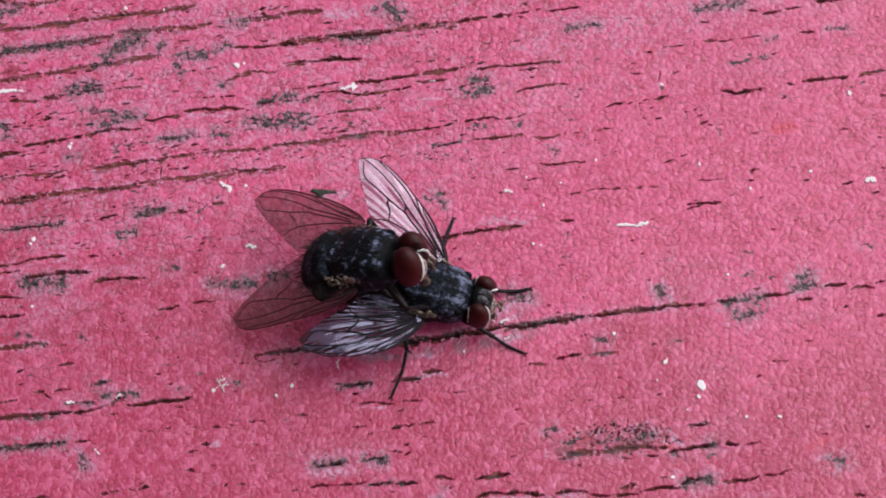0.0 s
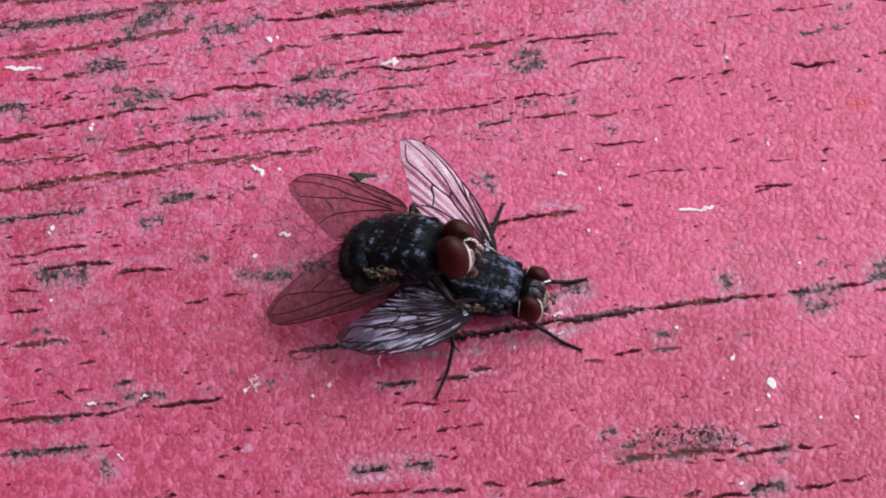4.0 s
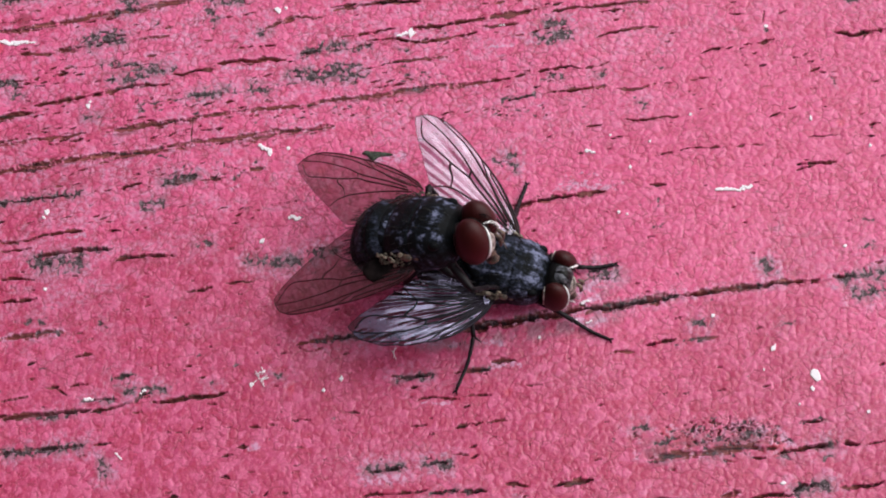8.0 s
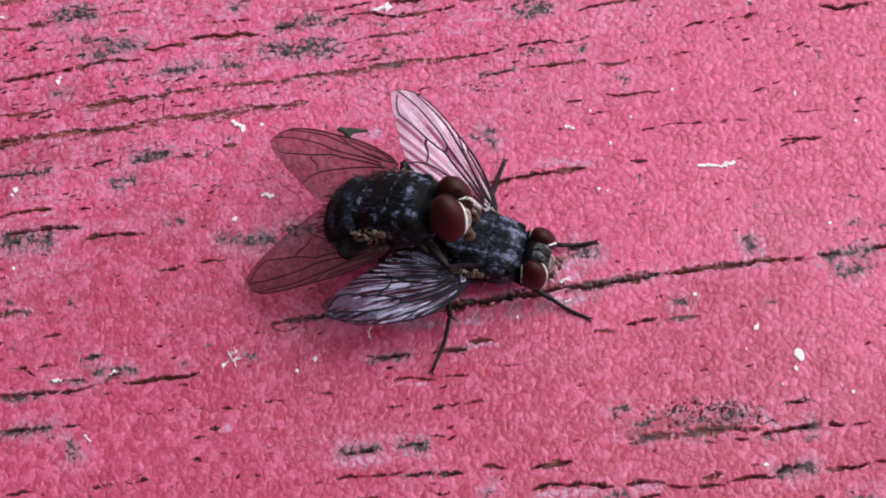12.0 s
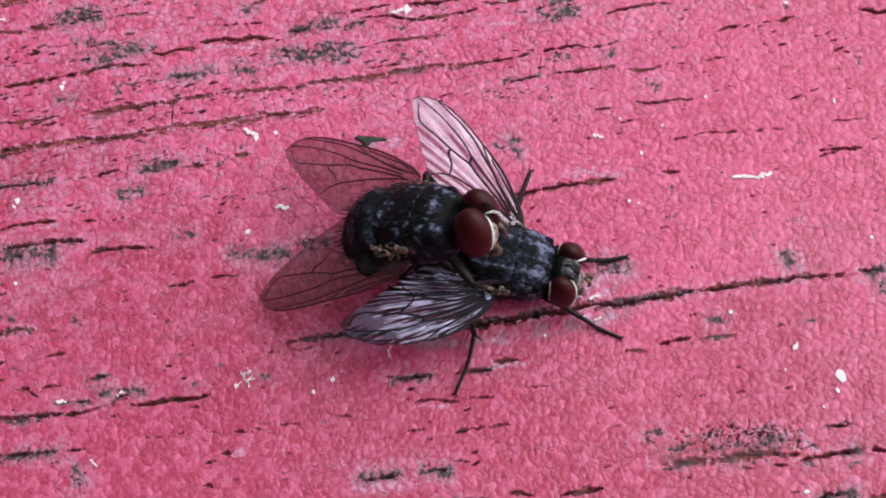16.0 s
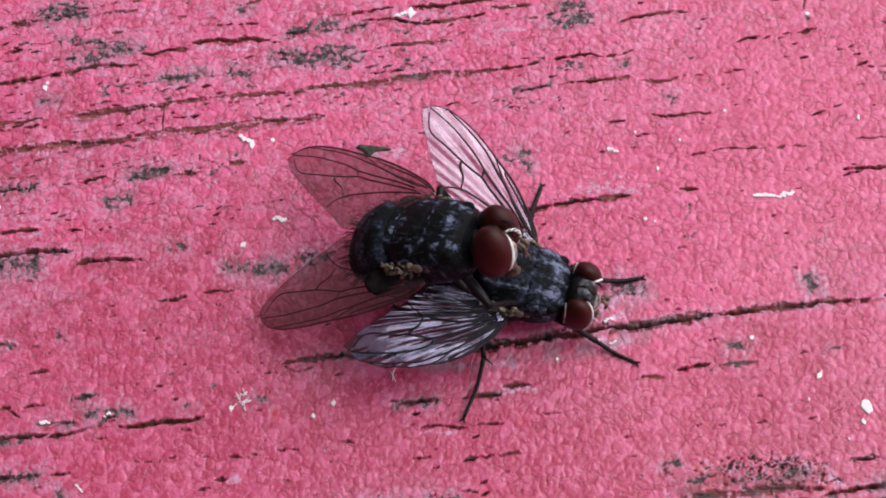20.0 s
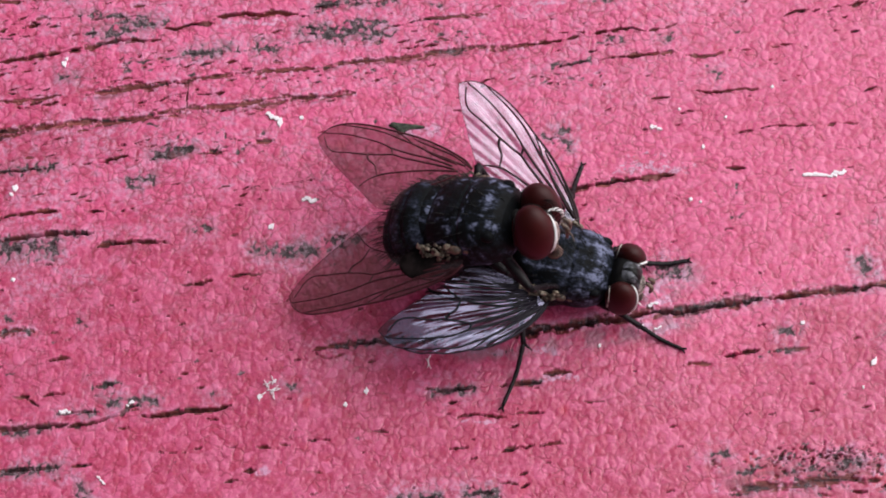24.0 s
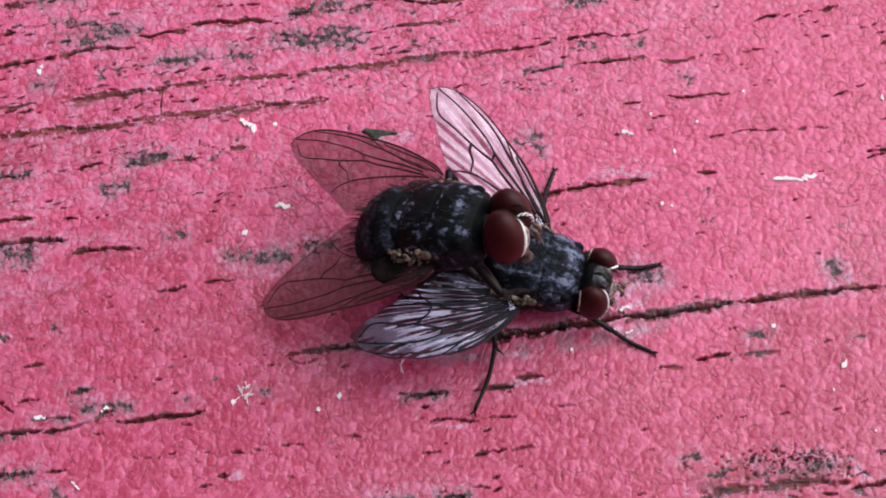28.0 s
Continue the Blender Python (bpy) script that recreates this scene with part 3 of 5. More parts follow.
scar("c", 0.05, -7.33, 2.48, -6.12, 2.62)
scar("c", 0.17, 2.87, 2.11, 4.18, 2.27, 5.38, 2.44, 6.81, 2.58)
scar("h", 0.21, 4.91, 2.70, 5.87, 2.87)
scar("p", 0.19, 8.73, 2.88, 9.39, 2.80)
scar("c", 0.15, 2.17, -3.26, 3.81, -3.01, 5.87, -2.73, 7.31, -2.62, 8.49, -2.43, 9.07, -2.35)
scar("c", 0.12, 8.84, -2.39, 9.66, -2.27, 11.06, -2.11, 12.70, -1.93, 14.34, -1.73)
scar("g", 0.30, 2.17, -3.26, 3.81, -2.99, 5.87, -2.70, 7.32, -2.60, 8.49, -2.41, 9.66, -2.24)
scar("g", 0.23, 9.66, -2.24, 11.06, -2.08, 12.70, -1.91, 14.34, -1.71)
scar("m", 0.21, 6.15, -2.68, 9.66, -2.32)
scar("m", 0.14, 11.06, -2.13, 14.10, -1.80)
scar("c", 0.09, 14.34, -1.73, 15.50, -1.70, 16.21, -1.54, 16.90, -1.54)
scar("m", 0.30, 16.78, -1.61, 17.60, -1.51, 18.26, -1.43)
scar("c", 0.23, -6.26, -3.91, -5.32, -3.74, -3.92, -3.68)
scar("m", 0.21, -5.32, -3.84, -3.68, -3.66)
scar("c", 0.21, -3.92, -3.68, -0.64, -3.45, 2.17, -3.26)
scar("g", 0.30, -4.03, -3.70, -2.04, -3.59, -0.64, -3.43, 2.17, -3.24)
scar("m", 0.26, -3.45, -3.67, -2.28, -3.58, -1.11, -3.51, -0.41, -3.46)
scar("c", 0.05, -6.14, -3.91, -5.67, -4.23, -4.85, -4.08)
scar("m", 0.35, 13.35, -0.89, 13.53, -1.35)
scar("m", 0.25, 10.34, -3.49, 10.75, -3.50)
scar("m", 0.35, 16.97, -2.19, 17.35, -2.33)
scar("m", 0.28, 17.85, -2.12, 18.20, -2.08)
scar("p", 0.14, 17.84, -0.93, 18.16, -0.97)
scar("m", 0.18, 13.66, -3.57, 14.21, -3.56)
scar("p", 0.07, 12.70, -3.81, 13.09, -3.77)
scar("m", 0.33, 6.21, -0.92, 7.02, -1.25)
scar("c", 0.09, 14.92, 3.30, 15.65, 3.53)
scar("m", 0.14, 9.05, 2.11, 9.03, 1.82)
scar("m", 0.12, 8.83, 0.95, 9.26, 0.99)
scar("p", 0.09, 16.87, 0.94, 17.06, 0.98)
scar("m", 0.19, 17.46, -0.36, 17.83, -0.17)
scar("m", 0.16, 13.81, 0.73, 14.16, 0.82)
scar("c", 0.12, -15.44, -4.18, -14.50, -4.09)
scar("p", 0.17, -17.36, -4.48, -16.98, -4.41)
scar("m", 0.21, -13.73, -5.18, -13.03, -5.08)
scar("p", 0.14, -13.69, -5.16, -13.08, -5.07)
scar("c", 0.14, -16.77, -5.54, -15.95, -5.49)
scar("c", 0.09, -15.48, -5.45, -14.78, -5.35)
scar("c", 0.07, -18.39, -6.03, -17.22, -5.94)
scar("c", 0.19, -18.33, -6.89, -17.17, -6.68, -16.01, -6.59, -14.61, -6.51)
scar("m", 0.23, -16.93, -6.81, -15.30, -6.68)
scar("c", 0.14, -14.60, -6.63, -13.67, -6.46, -12.98, -6.24, -12.53, -5.95, -12.18, -5.89)
scar("c", 0.14, -12.05, -6.26, -11.35, -6.23, -10.42, -6.14, -9.48, -6.12, -8.91, -5.94)
scar("m", 0.26, -13.00, -5.79, -11.95, -5.72)
scar("m", 0.31, -13.29, -5.59, -13.00, -5.84)
scar("m", 0.21, -11.88, -5.73, -11.37, -5.69)
scar("h", 0.12, -14.98, -6.11, -14.16, -6.08)
scar("c", 0.09, -14.63, -6.04, -13.46, -6.08)
scar("c", 0.07, -16.06, -5.61, -15.63, -5.82)
scar("m", 0.28, -18.00, -8.36, -16.84, -8.22, -15.92, -8.13, -14.81, -8.08)
scar("c", 0.14, -18.12, -8.31, -16.85, -8.20, -14.81, -8.06)
scar("c", 0.09, -14.41, -8.10, -13.60, -8.02)
scar("p", 0.12, -11.46, -7.57, -11.23, -7.58)
scar("p", 0.12, -11.04, -7.56, -10.81, -7.59)
scar("p", 0.14, -10.18, -7.53, -9.91, -7.49)
scar("p", 0.09, -8.93, -7.45, -8.79, -7.45)
scar("p", 0.16, -8.05, -7.47, -7.57, -7.46)
scar("p", 0.12, -7.27, -7.37, -6.90, -7.36)
scar("p", 0.18, -8.47, -8.35, -8.06, -8.29)
scar("h", 0.37, -8.03, -8.34, -7.66, -8.35)
scar("c", 0.07, -9.13, -8.67, -8.67, -8.57)
scar("m", 0.28, -14.02, -8.83, -13.89, -9.26)
scar("m", 0.21, -9.69, -5.49, -9.50, -5.55)
scar("m", 0.21, -7.12, -5.27, -6.75, -5.28)
scar("c", 0.07, -12.96, -6.73, -12.45, -6.69)
scar("p", 0.09, -9.80, -6.45, -9.38, -6.44)
scar("p", 0.14, -7.87, -4.28, -7.68, -4.31)
scar("p", 0.12, -6.86, -4.31, -6.53, -4.27)
scar("p", 0.18, -7.37, -10.34, -7.21, -10.15)
scar("p", 0.09, -6.61, -10.24, -6.39, -10.25)
scar("m", 0.26, -1.93, -5.50, -1.35, -5.44, -0.54, -5.42)
scar("c", 0.12, -1.93, -5.55, -0.54, -5.39)
scar("c", 0.05, -2.28, -5.39, -1.93, -5.42)
scar("p", 0.14, 1.90, -4.90, 2.37, -4.89, 2.88, -4.93)
scar("h", 0.32, 1.85, -5.09, 2.94, -5.07)
scar("c", 0.14, 0.39, -5.34, 0.97, -5.24, 1.78, -5.21)
scar("m", 0.19, 1.20, -5.25, 1.81, -5.19)
scar("c", 0.09, -1.12, -6.48, -0.66, -6.39, 0.61, -6.48)
scar("h", 0.14, -1.01, -6.60, 0.26, -6.61)
scar("c", 0.05, 0.72, -6.38, 1.88, -6.32)
scar("p", 0.07, 3.27, -5.97, 3.96, -5.96)
scar("p", 0.09, 4.91, -4.91, 5.19, -4.92)
scar("p", 0.19, -4.01, -6.93, -3.50, -6.94)
scar("c", 0.07, -1.47, -7.61, -0.78, -7.55)
scar("c", 0.11, 0.36, -7.71, 1.05, -7.56, 1.51, -7.52)
scar("c", 0.07, 1.62, -7.62, 2.09, -7.46, 2.66, -7.43)
scar("m", 0.30, -3.19, -9.48, -2.51, -9.42, -1.82, -9.35)
scar("c", 0.16, -3.19, -9.55, -1.82, -9.35)
scar("m", 0.30, -0.75, -9.23, 0.12, -9.26)
scar("c", 0.14, -0.77, -9.21, 0.16, -9.21)
scar("h", 0.78, -3.19, -9.88, -1.83, -9.78)
scar("p", 0.09, 0.30, -8.86, 0.92, -8.87)
scar("p", 0.16, 0.96, -9.02, 1.28, -8.91)
scar("c", 0.14, -3.42, -10.54, -2.28, -10.40, -0.80, -10.37)
scar("m", 0.18, -0.65, -10.52, 0.44, -10.40)
scar("c", 0.14, -0.65, -10.52, 0.44, -10.40)
scar("c", 0.16, 0.56, -10.41, 1.58, -10.43)
scar("m", 0.14, 0.67, -10.41, 1.35, -10.43)
scar("p", 0.16, 2.37, -10.17, 2.99, -10.19)
scar("c", 0.07, 2.83, -10.21, 3.35, -10.27)
scar("c", 0.16, 4.30, -10.27, 5.43, -10.13, 5.88, -10.10)
scar("c", 0.07, -6.32, -7.21, -5.51, -7.23)
scar("p", 0.14, -4.22, -4.42, -3.96, -4.38)
scar("p", 0.09, 3.34, -8.53, 3.48, -8.49)
scar("c", 0.14, 6.77, -4.72, 7.23, -4.61, 7.74, -4.63)
scar("c", 0.12, 8.17, -4.39, 8.75, -4.28, 9.50, -4.13)
scar("m", 0.18, 9.91, -4.20, 10.72, -4.15)
scar("c", 0.09, 9.91, -4.20, 11.23, -4.06)
scar("p", 0.09, 10.97, -5.41, 11.29, -5.42)
scar("p", 0.09, 12.84, -6.24, 13.21, -6.21)
scar("p", 0.07, 10.93, -6.43, 11.39, -6.40)
scar("p", 0.07, 9.63, -6.52, 9.95, -6.50)
scar("m", 0.23, 7.60, -8.03, 7.92, -7.92)
scar("p", 0.16, 7.54, -8.27, 7.72, -8.29)
scar("m", 0.20, 8.55, -8.58, 9.24, -8.41)
scar("m", 0.18, 10.01, -8.72, 10.48, -8.49)
scar("m", 0.16, 10.82, -8.40, 11.39, -8.32)
scar("m", 0.29, 11.96, -8.29, 12.44, -8.26)
scar("m", 0.14, 11.20, -7.84, 12.66, -7.93)
scar("g", 0.27, 8.18, -9.24, 9.32, -9.10, 10.68, -9.02, 11.58, -8.93, 13.17, -8.90)
scar("m", 0.18, 8.63, -9.25, 9.42, -9.18)
scar("m", 0.20, 10.50, -9.01, 10.89, -9.17)
scar("g", 0.16, 13.06, -8.85, 13.29, -8.38)
scar("m", 0.16, 14.25, -7.83, 15.32, -7.76)
scar("c", 0.09, 14.25, -7.83, 15.32, -7.76)
scar("c", 0.18, 13.26, -9.14, 14.28, -9.00, 15.19, -8.86, 16.59, -8.82)
scar("c", 0.09, 16.77, -8.88, 17.63, -8.73)
scar("m", 0.27, 14.97, -8.85, 15.54, -8.77)
scar("m", 0.22, 15.05, -9.33, 15.50, -9.34)
scar("m", 0.18, 13.32, -9.28, 13.90, -9.30)
scar("h", 0.54, 13.52, -8.38, 13.84, -8.87)
scar("c", 0.09, 12.24, -9.35, 12.91, -9.36)
scar("p", 0.09, 11.15, -9.46, 11.55, -9.47)
scar("p", 0.11, 8.97, -9.78, 9.19, -9.78)
scar("m", 0.31, 13.89, -10.71, 14.63, -10.49, 15.18, -10.55)
scar("c", 0.11, 13.76, -10.75, 14.29, -10.48, 15.18, -10.58)
scar("c", 0.11, 15.69, -10.61, 16.63, -10.59, 17.49, -10.43)
scar("g", 0.22, 11.02, -10.91, 11.70, -10.70)
scar("c", 0.09, 12.47, -10.95, 13.48, -10.81)
scar("s", 1.40, 8.42, -8.96, 10.69, -8.83, 12.96, -8.61)
scar("s", 0.56, -19.04, 11.15, -15.80, 11.73, -13.29, 12.06)
scar("s", 0.35, -14.26, 5.98, -10.84, 6.51)
scar("s", 0.39, -18.61, 4.52, -13.97, 4.95, -9.34, 5.48, -4.95, 5.97)
scar("s", 0.39, -5.70, 7.09, -2.03, 7.53, 1.65, 7.91)
scar("s", 0.35, -19.26, 6.93, -17.79, 7.20)
scar("s", 0.29, 2.87, 2.11, 6.81, 2.55)
scar("s", 0.37, 5.91, -2.73, 9.66, -2.32, 14.33, -1.78)
scar("p", 0.18, -13.03, -10.60, -12.76, -10.61)
scar("c", 0.11, -12.72, -10.49, -12.19, -10.56)
scar("p", 0.09, -11.81, -10.40, -11.47, -10.46)
scar("c", 0.14, -11.36, -10.37, -10.80, -10.31)
scar("c", 0.09, -16.57, -10.86, -15.44, -10.70)
scar("p", 0.14, -15.13, -10.85, -14.95, -10.85)
scar("p", 0.11, -13.22, -10.95, -13.08, -10.95)
scar("c", 0.13, -3.33, -11.45, -2.65, -11.40, -1.65, -11.31)
scar("c", 0.11, 0.48, -11.26, 1.04, -11.18)
scar("m", 0.25, 2.49, -11.29, 2.72, -10.97)
scar("c", 0.16, 4.28, -11.18, 4.95, -11.03, 6.29, -10.98, 7.44, -11.15)
scar("h", 0.45, 4.61, -11.35, 6.72, -11.31)
scar("m", 0.18, 5.59, -11.74, 6.48, -11.68, 6.97, -11.74)
scar("m", 0.22, 4.37, -11.76, 4.71, -11.63)
scar("m", 0.22, 7.15, -11.60, 7.82, -11.46, 8.27, -11.45)
scar("h", 0.40, 8.39, -11.31, 9.27, -11.29)
scar("c", 0.18, 7.95, -11.07, 8.74, -10.95, 9.50, -11.11)
scar("m", 0.18, 7.95, -11.12, 9.40, -11.02)
scar("c", 0.11, 8.26, -11.63, 9.37, -11.50)
scar("c", 0.13, 9.50, -11.16, 10.72, -11.19, 11.82, -11.22)
scar("g", 0.18, 10.96, -10.87, 11.63, -10.71)
scar("c", 0.09, 11.83, -11.11, 12.73, -10.95, 13.84, -10.86)
scar("p", 0.13, 15.21, -11.73, 15.65, -11.72)
scar("p", 0.13, 16.47, -11.58, 16.73, -11.64)
scar("m", 0.18, 16.62, -11.91, 16.95, -11.87)
scar("m", 0.24, 17.19, -11.88, 17.46, -11.84)
scar("m", 0.34, -19.23, 12.93, -17.52, 13.12, -15.53, 13.39, -14.39, 13.59)
scar("g", 0.26, -19.22, 12.83, -17.52, 13.08, -15.53, 13.36, -13.54, 13.77)
scar("m", 0.75, -13.08, 13.10, -12.32, 13.48)
scar("m", 0.34, -11.21, 12.86, -10.99, 13.12)
scar("m", 0.51, -13.83, 12.53, -13.50, 12.92)
scar("m", 0.34, -10.35, 12.58, -8.63, 12.57)
scar("m", 0.34, -8.13, 12.85, -7.73, 13.03)
scar("m", 0.31, -10.33, 11.99, -10.09, 11.73)
scar("g", 0.23, -19.30, 14.15, -17.58, 14.27, -15.59, 14.61, -13.58, 14.83, -11.00, 15.09, -9.42, 15.29)
scar("p", 0.14, -17.05, 12.35, -16.91, 12.35)
scar("g", 0.26, -13.25, 13.83, -10.97, 14.04, -9.39, 14.06)
scar("c", 0.12, -9.25, 14.22, -7.82, 14.42)
scar("g", 0.23, -19.41, 15.87, -17.67, 15.70, -16.23, 15.89)
scar("m", 0.52, -19.23, 15.24, -18.66, 15.35)
scar("m", 0.40, -7.53, 14.48, -6.89, 14.33)
scar("g", 0.23, -6.96, 14.50, -5.81, 14.70, -4.95, 14.78, -2.93, 14.99)
scar("c", 0.17, -7.50, 12.87, -5.78, 12.92, -4.36, 13.11)
scar("g", 0.26, -4.93, 13.06, -3.78, 13.20, -2.07, 13.38, -0.64, 13.51, 0.80, 13.64)
scar("c", 0.17, -2.07, 13.38, -0.64, 13.51, 0.80, 13.64, 2.23, 13.93, 3.67, 14.13)
scar("m", 0.34, -1.78, 13.28, -0.35, 13.24)
scar("c", 0.23, 3.81, 14.06, 4.53, 14.21, 5.46, 14.35)
scar("c", 0.17, 5.69, 14.34, 6.69, 14.45)
scar("c", 0.11, 6.84, 14.48, 7.56, 14.63)
scar("p", 0.20, 7.94, 14.72, 8.20, 14.74)
scar("c", 0.09, 8.57, 14.60, 10.30, 14.82)
scar("h", 0.86, -2.64, 14.62, -1.35, 14.72)
scar("m", 0.69, 0.52, 15.00, 0.95, 14.53)
scar("m", 0.29, -0.34, 14.83, -0.05, 14.88)
scar("m", 0.34, 9.53, 13.59, 11.11, 13.81)
scar("c", 0.14, -3.21, 12.01, -2.07, 12.11, -0.93, 12.12)
scar("c", 0.11, -4.91, 11.89, -3.63, 12.08)
scar("m", 0.40, 16.18, 14.61, 18.35, 14.82)
scar("p", 0.11, 18.60, 14.35, 19.23, 14.33)
scar("p", 0.17, 19.39, 14.16, 20.37, 14.30)
scar("p", 0.11, 20.56, 14.46, 21.48, 14.51)
scar("c", 0.17, 22.08, 14.86, 23.52, 14.89)
scar("p", 0.14, 16.34, 12.70, 16.99, 12.68)
scar("c", 0.09, 17.05, 12.61, 17.91, 12.72)
scar("c", 0.09, 18.14, 12.75, 19.20, 12.85)
scar("m", 0.20, 17.67, 11.36, 18.54, 11.57, 19.40, 11.67)
scar("p", 0.14, 19.30, 11.48, 19.65, 11.57)
scar("p", 0.11, 19.69, 11.80, 20.07, 11.95)
scar("p", 0.17, 21.19, 13.03, 21.99, 13.04)
scar("m", 0.20, 22.57, 13.19, 23.67, 13.30)
scar("m", 0.20, 19.48, 12.68, 20.05, 12.80)
scar("c", 0.17, 21.13, 10.28, 22.27, 10.34, 23.46, 10.48)
scar("c", 0.11, 20.28, 10.26, 20.77, 10.06)
scar("c", 0.17, 23.98, 10.49, 24.70, 10.70, 25.36, 10.78)
scar("c", 0.09, 14.24, 12.39, 15.39, 12.52)
scar("p", 0.20, 22.75, 7.56, 23.12, 7.59)
scar("p", 0.17, 24.94, 9.32, 25.22, 9.31)
scar("p", 0.11, 18.28, 5.39, 18.64, 5.41)
scar("p", 0.14, 22.59, 4.48, 23.21, 4.65)
scar("p", 0.17, 24.04, 4.05, 24.37, 4.07)
scar("m", 0.19, 23.39, 1.24, 23.65, 1.17)
scar("c", 0.13, 15.13, -1.83, 15.87, -1.59, 16.63, -1.52)
scar("m", 0.35, 16.49, -1.69, 17.45, -1.54, 18.40, -1.44)
scar("c", 0.16, 18.27, -1.41, 19.22, -1.34)
scar("c", 0.08, 19.22, -1.31, 19.91, -1.15)
scar("m", 0.35, 19.87, -0.94, 20.88, -0.88)
scar("m", 0.43, 20.17, -0.59, 20.57, -0.43)
scar("c", 0.16, 21.28, -0.98, 22.38, -0.85)
scar("c", 0.14, 22.49, -1.15, 23.18, -0.93, 23.71, -1.06)
scar("c", 0.08, 23.68, -0.82, 24.24, -0.69)
scar("p", 0.24, 19.93, -1.56, 20.58, -1.58)
scar("m", 0.32, 17.53, -2.21, 18.08, -2.14)
scar("m", 0.35, 16.89, -2.46, 17.33, -2.35)
scar("p", 0.24, 23.63, -2.53, 24.06, -2.51)
scar("p", 0.13, 20.07, -3.76, 20.40, -3.76)
scar("c", 0.08, 18.41, -4.76, 18.82, -4.68, 19.24, -4.75)
scar("p", 0.13, 22.51, -8.11, 22.82, -8.12)
scar("m", 0.31, 20.79, -9.66, 21.30, -9.83)
scar("p", 0.13, 17.59, -10.41, 18.27, -10.37)
scar("c", 0.08, 16.27, -10.55, 17.32, -10.49)
scar("c", 0.08, 18.27, -10.32, 18.91, -10.17)
scar("p", 0.13, 21.67, -11.43, 22.19, -11.44)
scar("c", 0.11, 15.89, 3.66, 16.22, 3.65, 16.58, 3.71)
scar("s", 0.58, -19.30, 14.15, -15.59, 14.55, -9.42, 15.22)
scar("s", 0.63, -4.93, 13.06, -0.64, 13.45, 3.67, 14.13)
scar("s", 0.52, -19.22, 12.83, -13.54, 13.77)
scar("s", 0.46, -13.25, 13.83, -9.39, 14.06)
scar("h", 0.43, -0.89, -4.04, 0.38, -4.02)
scar("m", 0.14, 0.08, -4.14, 0.35, -4.12)
scar("m", 0.08, -0.46, -3.98, -0.23, -3.95)
scar("m", 0.12, 1.80, -3.89, 2.23, -3.96)
scar("m", 0.08, 0.67, -4.00, 0.86, -4.03)
scar("h", 0.23, 1.64, -4.02, 2.42, -4.11)
scar("g", 0.22, -20.71, 12.95, -20.17, 13.09, -19.07, 13.31)
scar("g", 0.20, -20.80, 14.19, -20.25, 14.30, -19.00, 14.52)
scar("g", 0.17, -20.90, 15.67, -19.09, 15.94)
scar("c", 0.14, -20.42, 8.61, -18.57, 8.74)
scar("g", 0.22, -20.30, 6.84, -19.22, 6.99, -18.14, 7.18)
scar("g", 0.14, -20.23, 5.76, -18.47, 5.92)
scar("g", 0.19, -20.13, 4.32, -18.26, 4.57)
scar("m", 0.33, -20.01, 8.63, -18.89, 8.69)
scar("m", 0.24, -19.90, 2.90, -18.75, 2.99)
scar("g", 0.14, -20.04, 11.14, -18.81, 11.35)
scar("c", 0.21, -20.33, -6.97, -17.97, -6.69)
scar("g", 0.19, -20.23, -8.36, -17.97, -8.27)
scar("c", 0.15, -20.78, -0.74, -19.31, -0.68)
scar("g", 0.12, -20.61, -3.13, -18.67, -3.08)
scar("c", 0.18, -21.43, 8.45, -19.41, 8.60)
scar("g", 0.15, -20.77, 2.71, -19.30, 2.82)
scar("m", 0.49, -17.16, 0.04, -15.45, 0.09)
scar("p", 0.22, -16.96, -0.02, -16.62, 0.03)
scar("p", 0.20, -16.28, 0.07, -15.94, 0.11)

scar("c", 0.19, 0.60, -3.50, 1.67, -3.33, 2.45, -3.18, 3.43, -3.10, 4.22, -3.00, 5.40, -2.84)
scar("m", 0.15, 0.70, -3.42, 2.45, -3.12, 4.40, -2.92)
scar("d", 1.2, 4.8, -2.2, 6.2, -1.8, 7.2, -1.3)
scar("d", 0.9, 3.0, -3.8, 5.5, -3.35, 7.0, -2.95)
scar("d", 0.8, -0.9, -4.1, 0.8, -4.05, 2.2, -3.9)
scar("w", 0.34, 3.46, -3.45, 3.95, -3.50, 4.45, -3.30)
scar("h", 0.60, 5.73, -2.42, 6.30, -2.30)
scar("h", 0.50, 5.44, -3.21, 5.93, -3.33, 6.50, -3.20)
scar("h", 0.70, 5.6, -1.9, 6.39, -1.45, 7.03, -1.30)
scar("m", 0.30, 6.30, -1.23, 7.03, -1.18)

scar("m", 0.22, -14.87, -6.14, -14.30, -6.10, -13.54, -6.16)
scar("m", 0.26, 11.92, -8.27, 12.51, -8.25)
scar("p", 0.20, 7.56, -8.20, 7.70, -8.10)
scar("m", 0.24, 7.72, -7.99, 8.07, -7.95)


def pores(many, seed):
    """Pin-prick flakes and short checks along the grain, thicker towards the upper left."""
    r = random.Random(seed)
    for _ in range(many):
        x, y = r.uniform(-22, 26), r.uniform(-12, 17)
        if r.random() > 0.25 + 0.5 * ease(20, -20, x) + 0.25 * ease(-6, 12, y):
            continue
        n, a = r.uniform(0.06, 0.35), 0.13 + r.uniform(-0.15, 0.15)
        scar(r.choice("ppccm"), r.uniform(0.05, 0.12), x, y, x + n * math.cos(a), y + n * math.sin(a))


pores(900, 5)


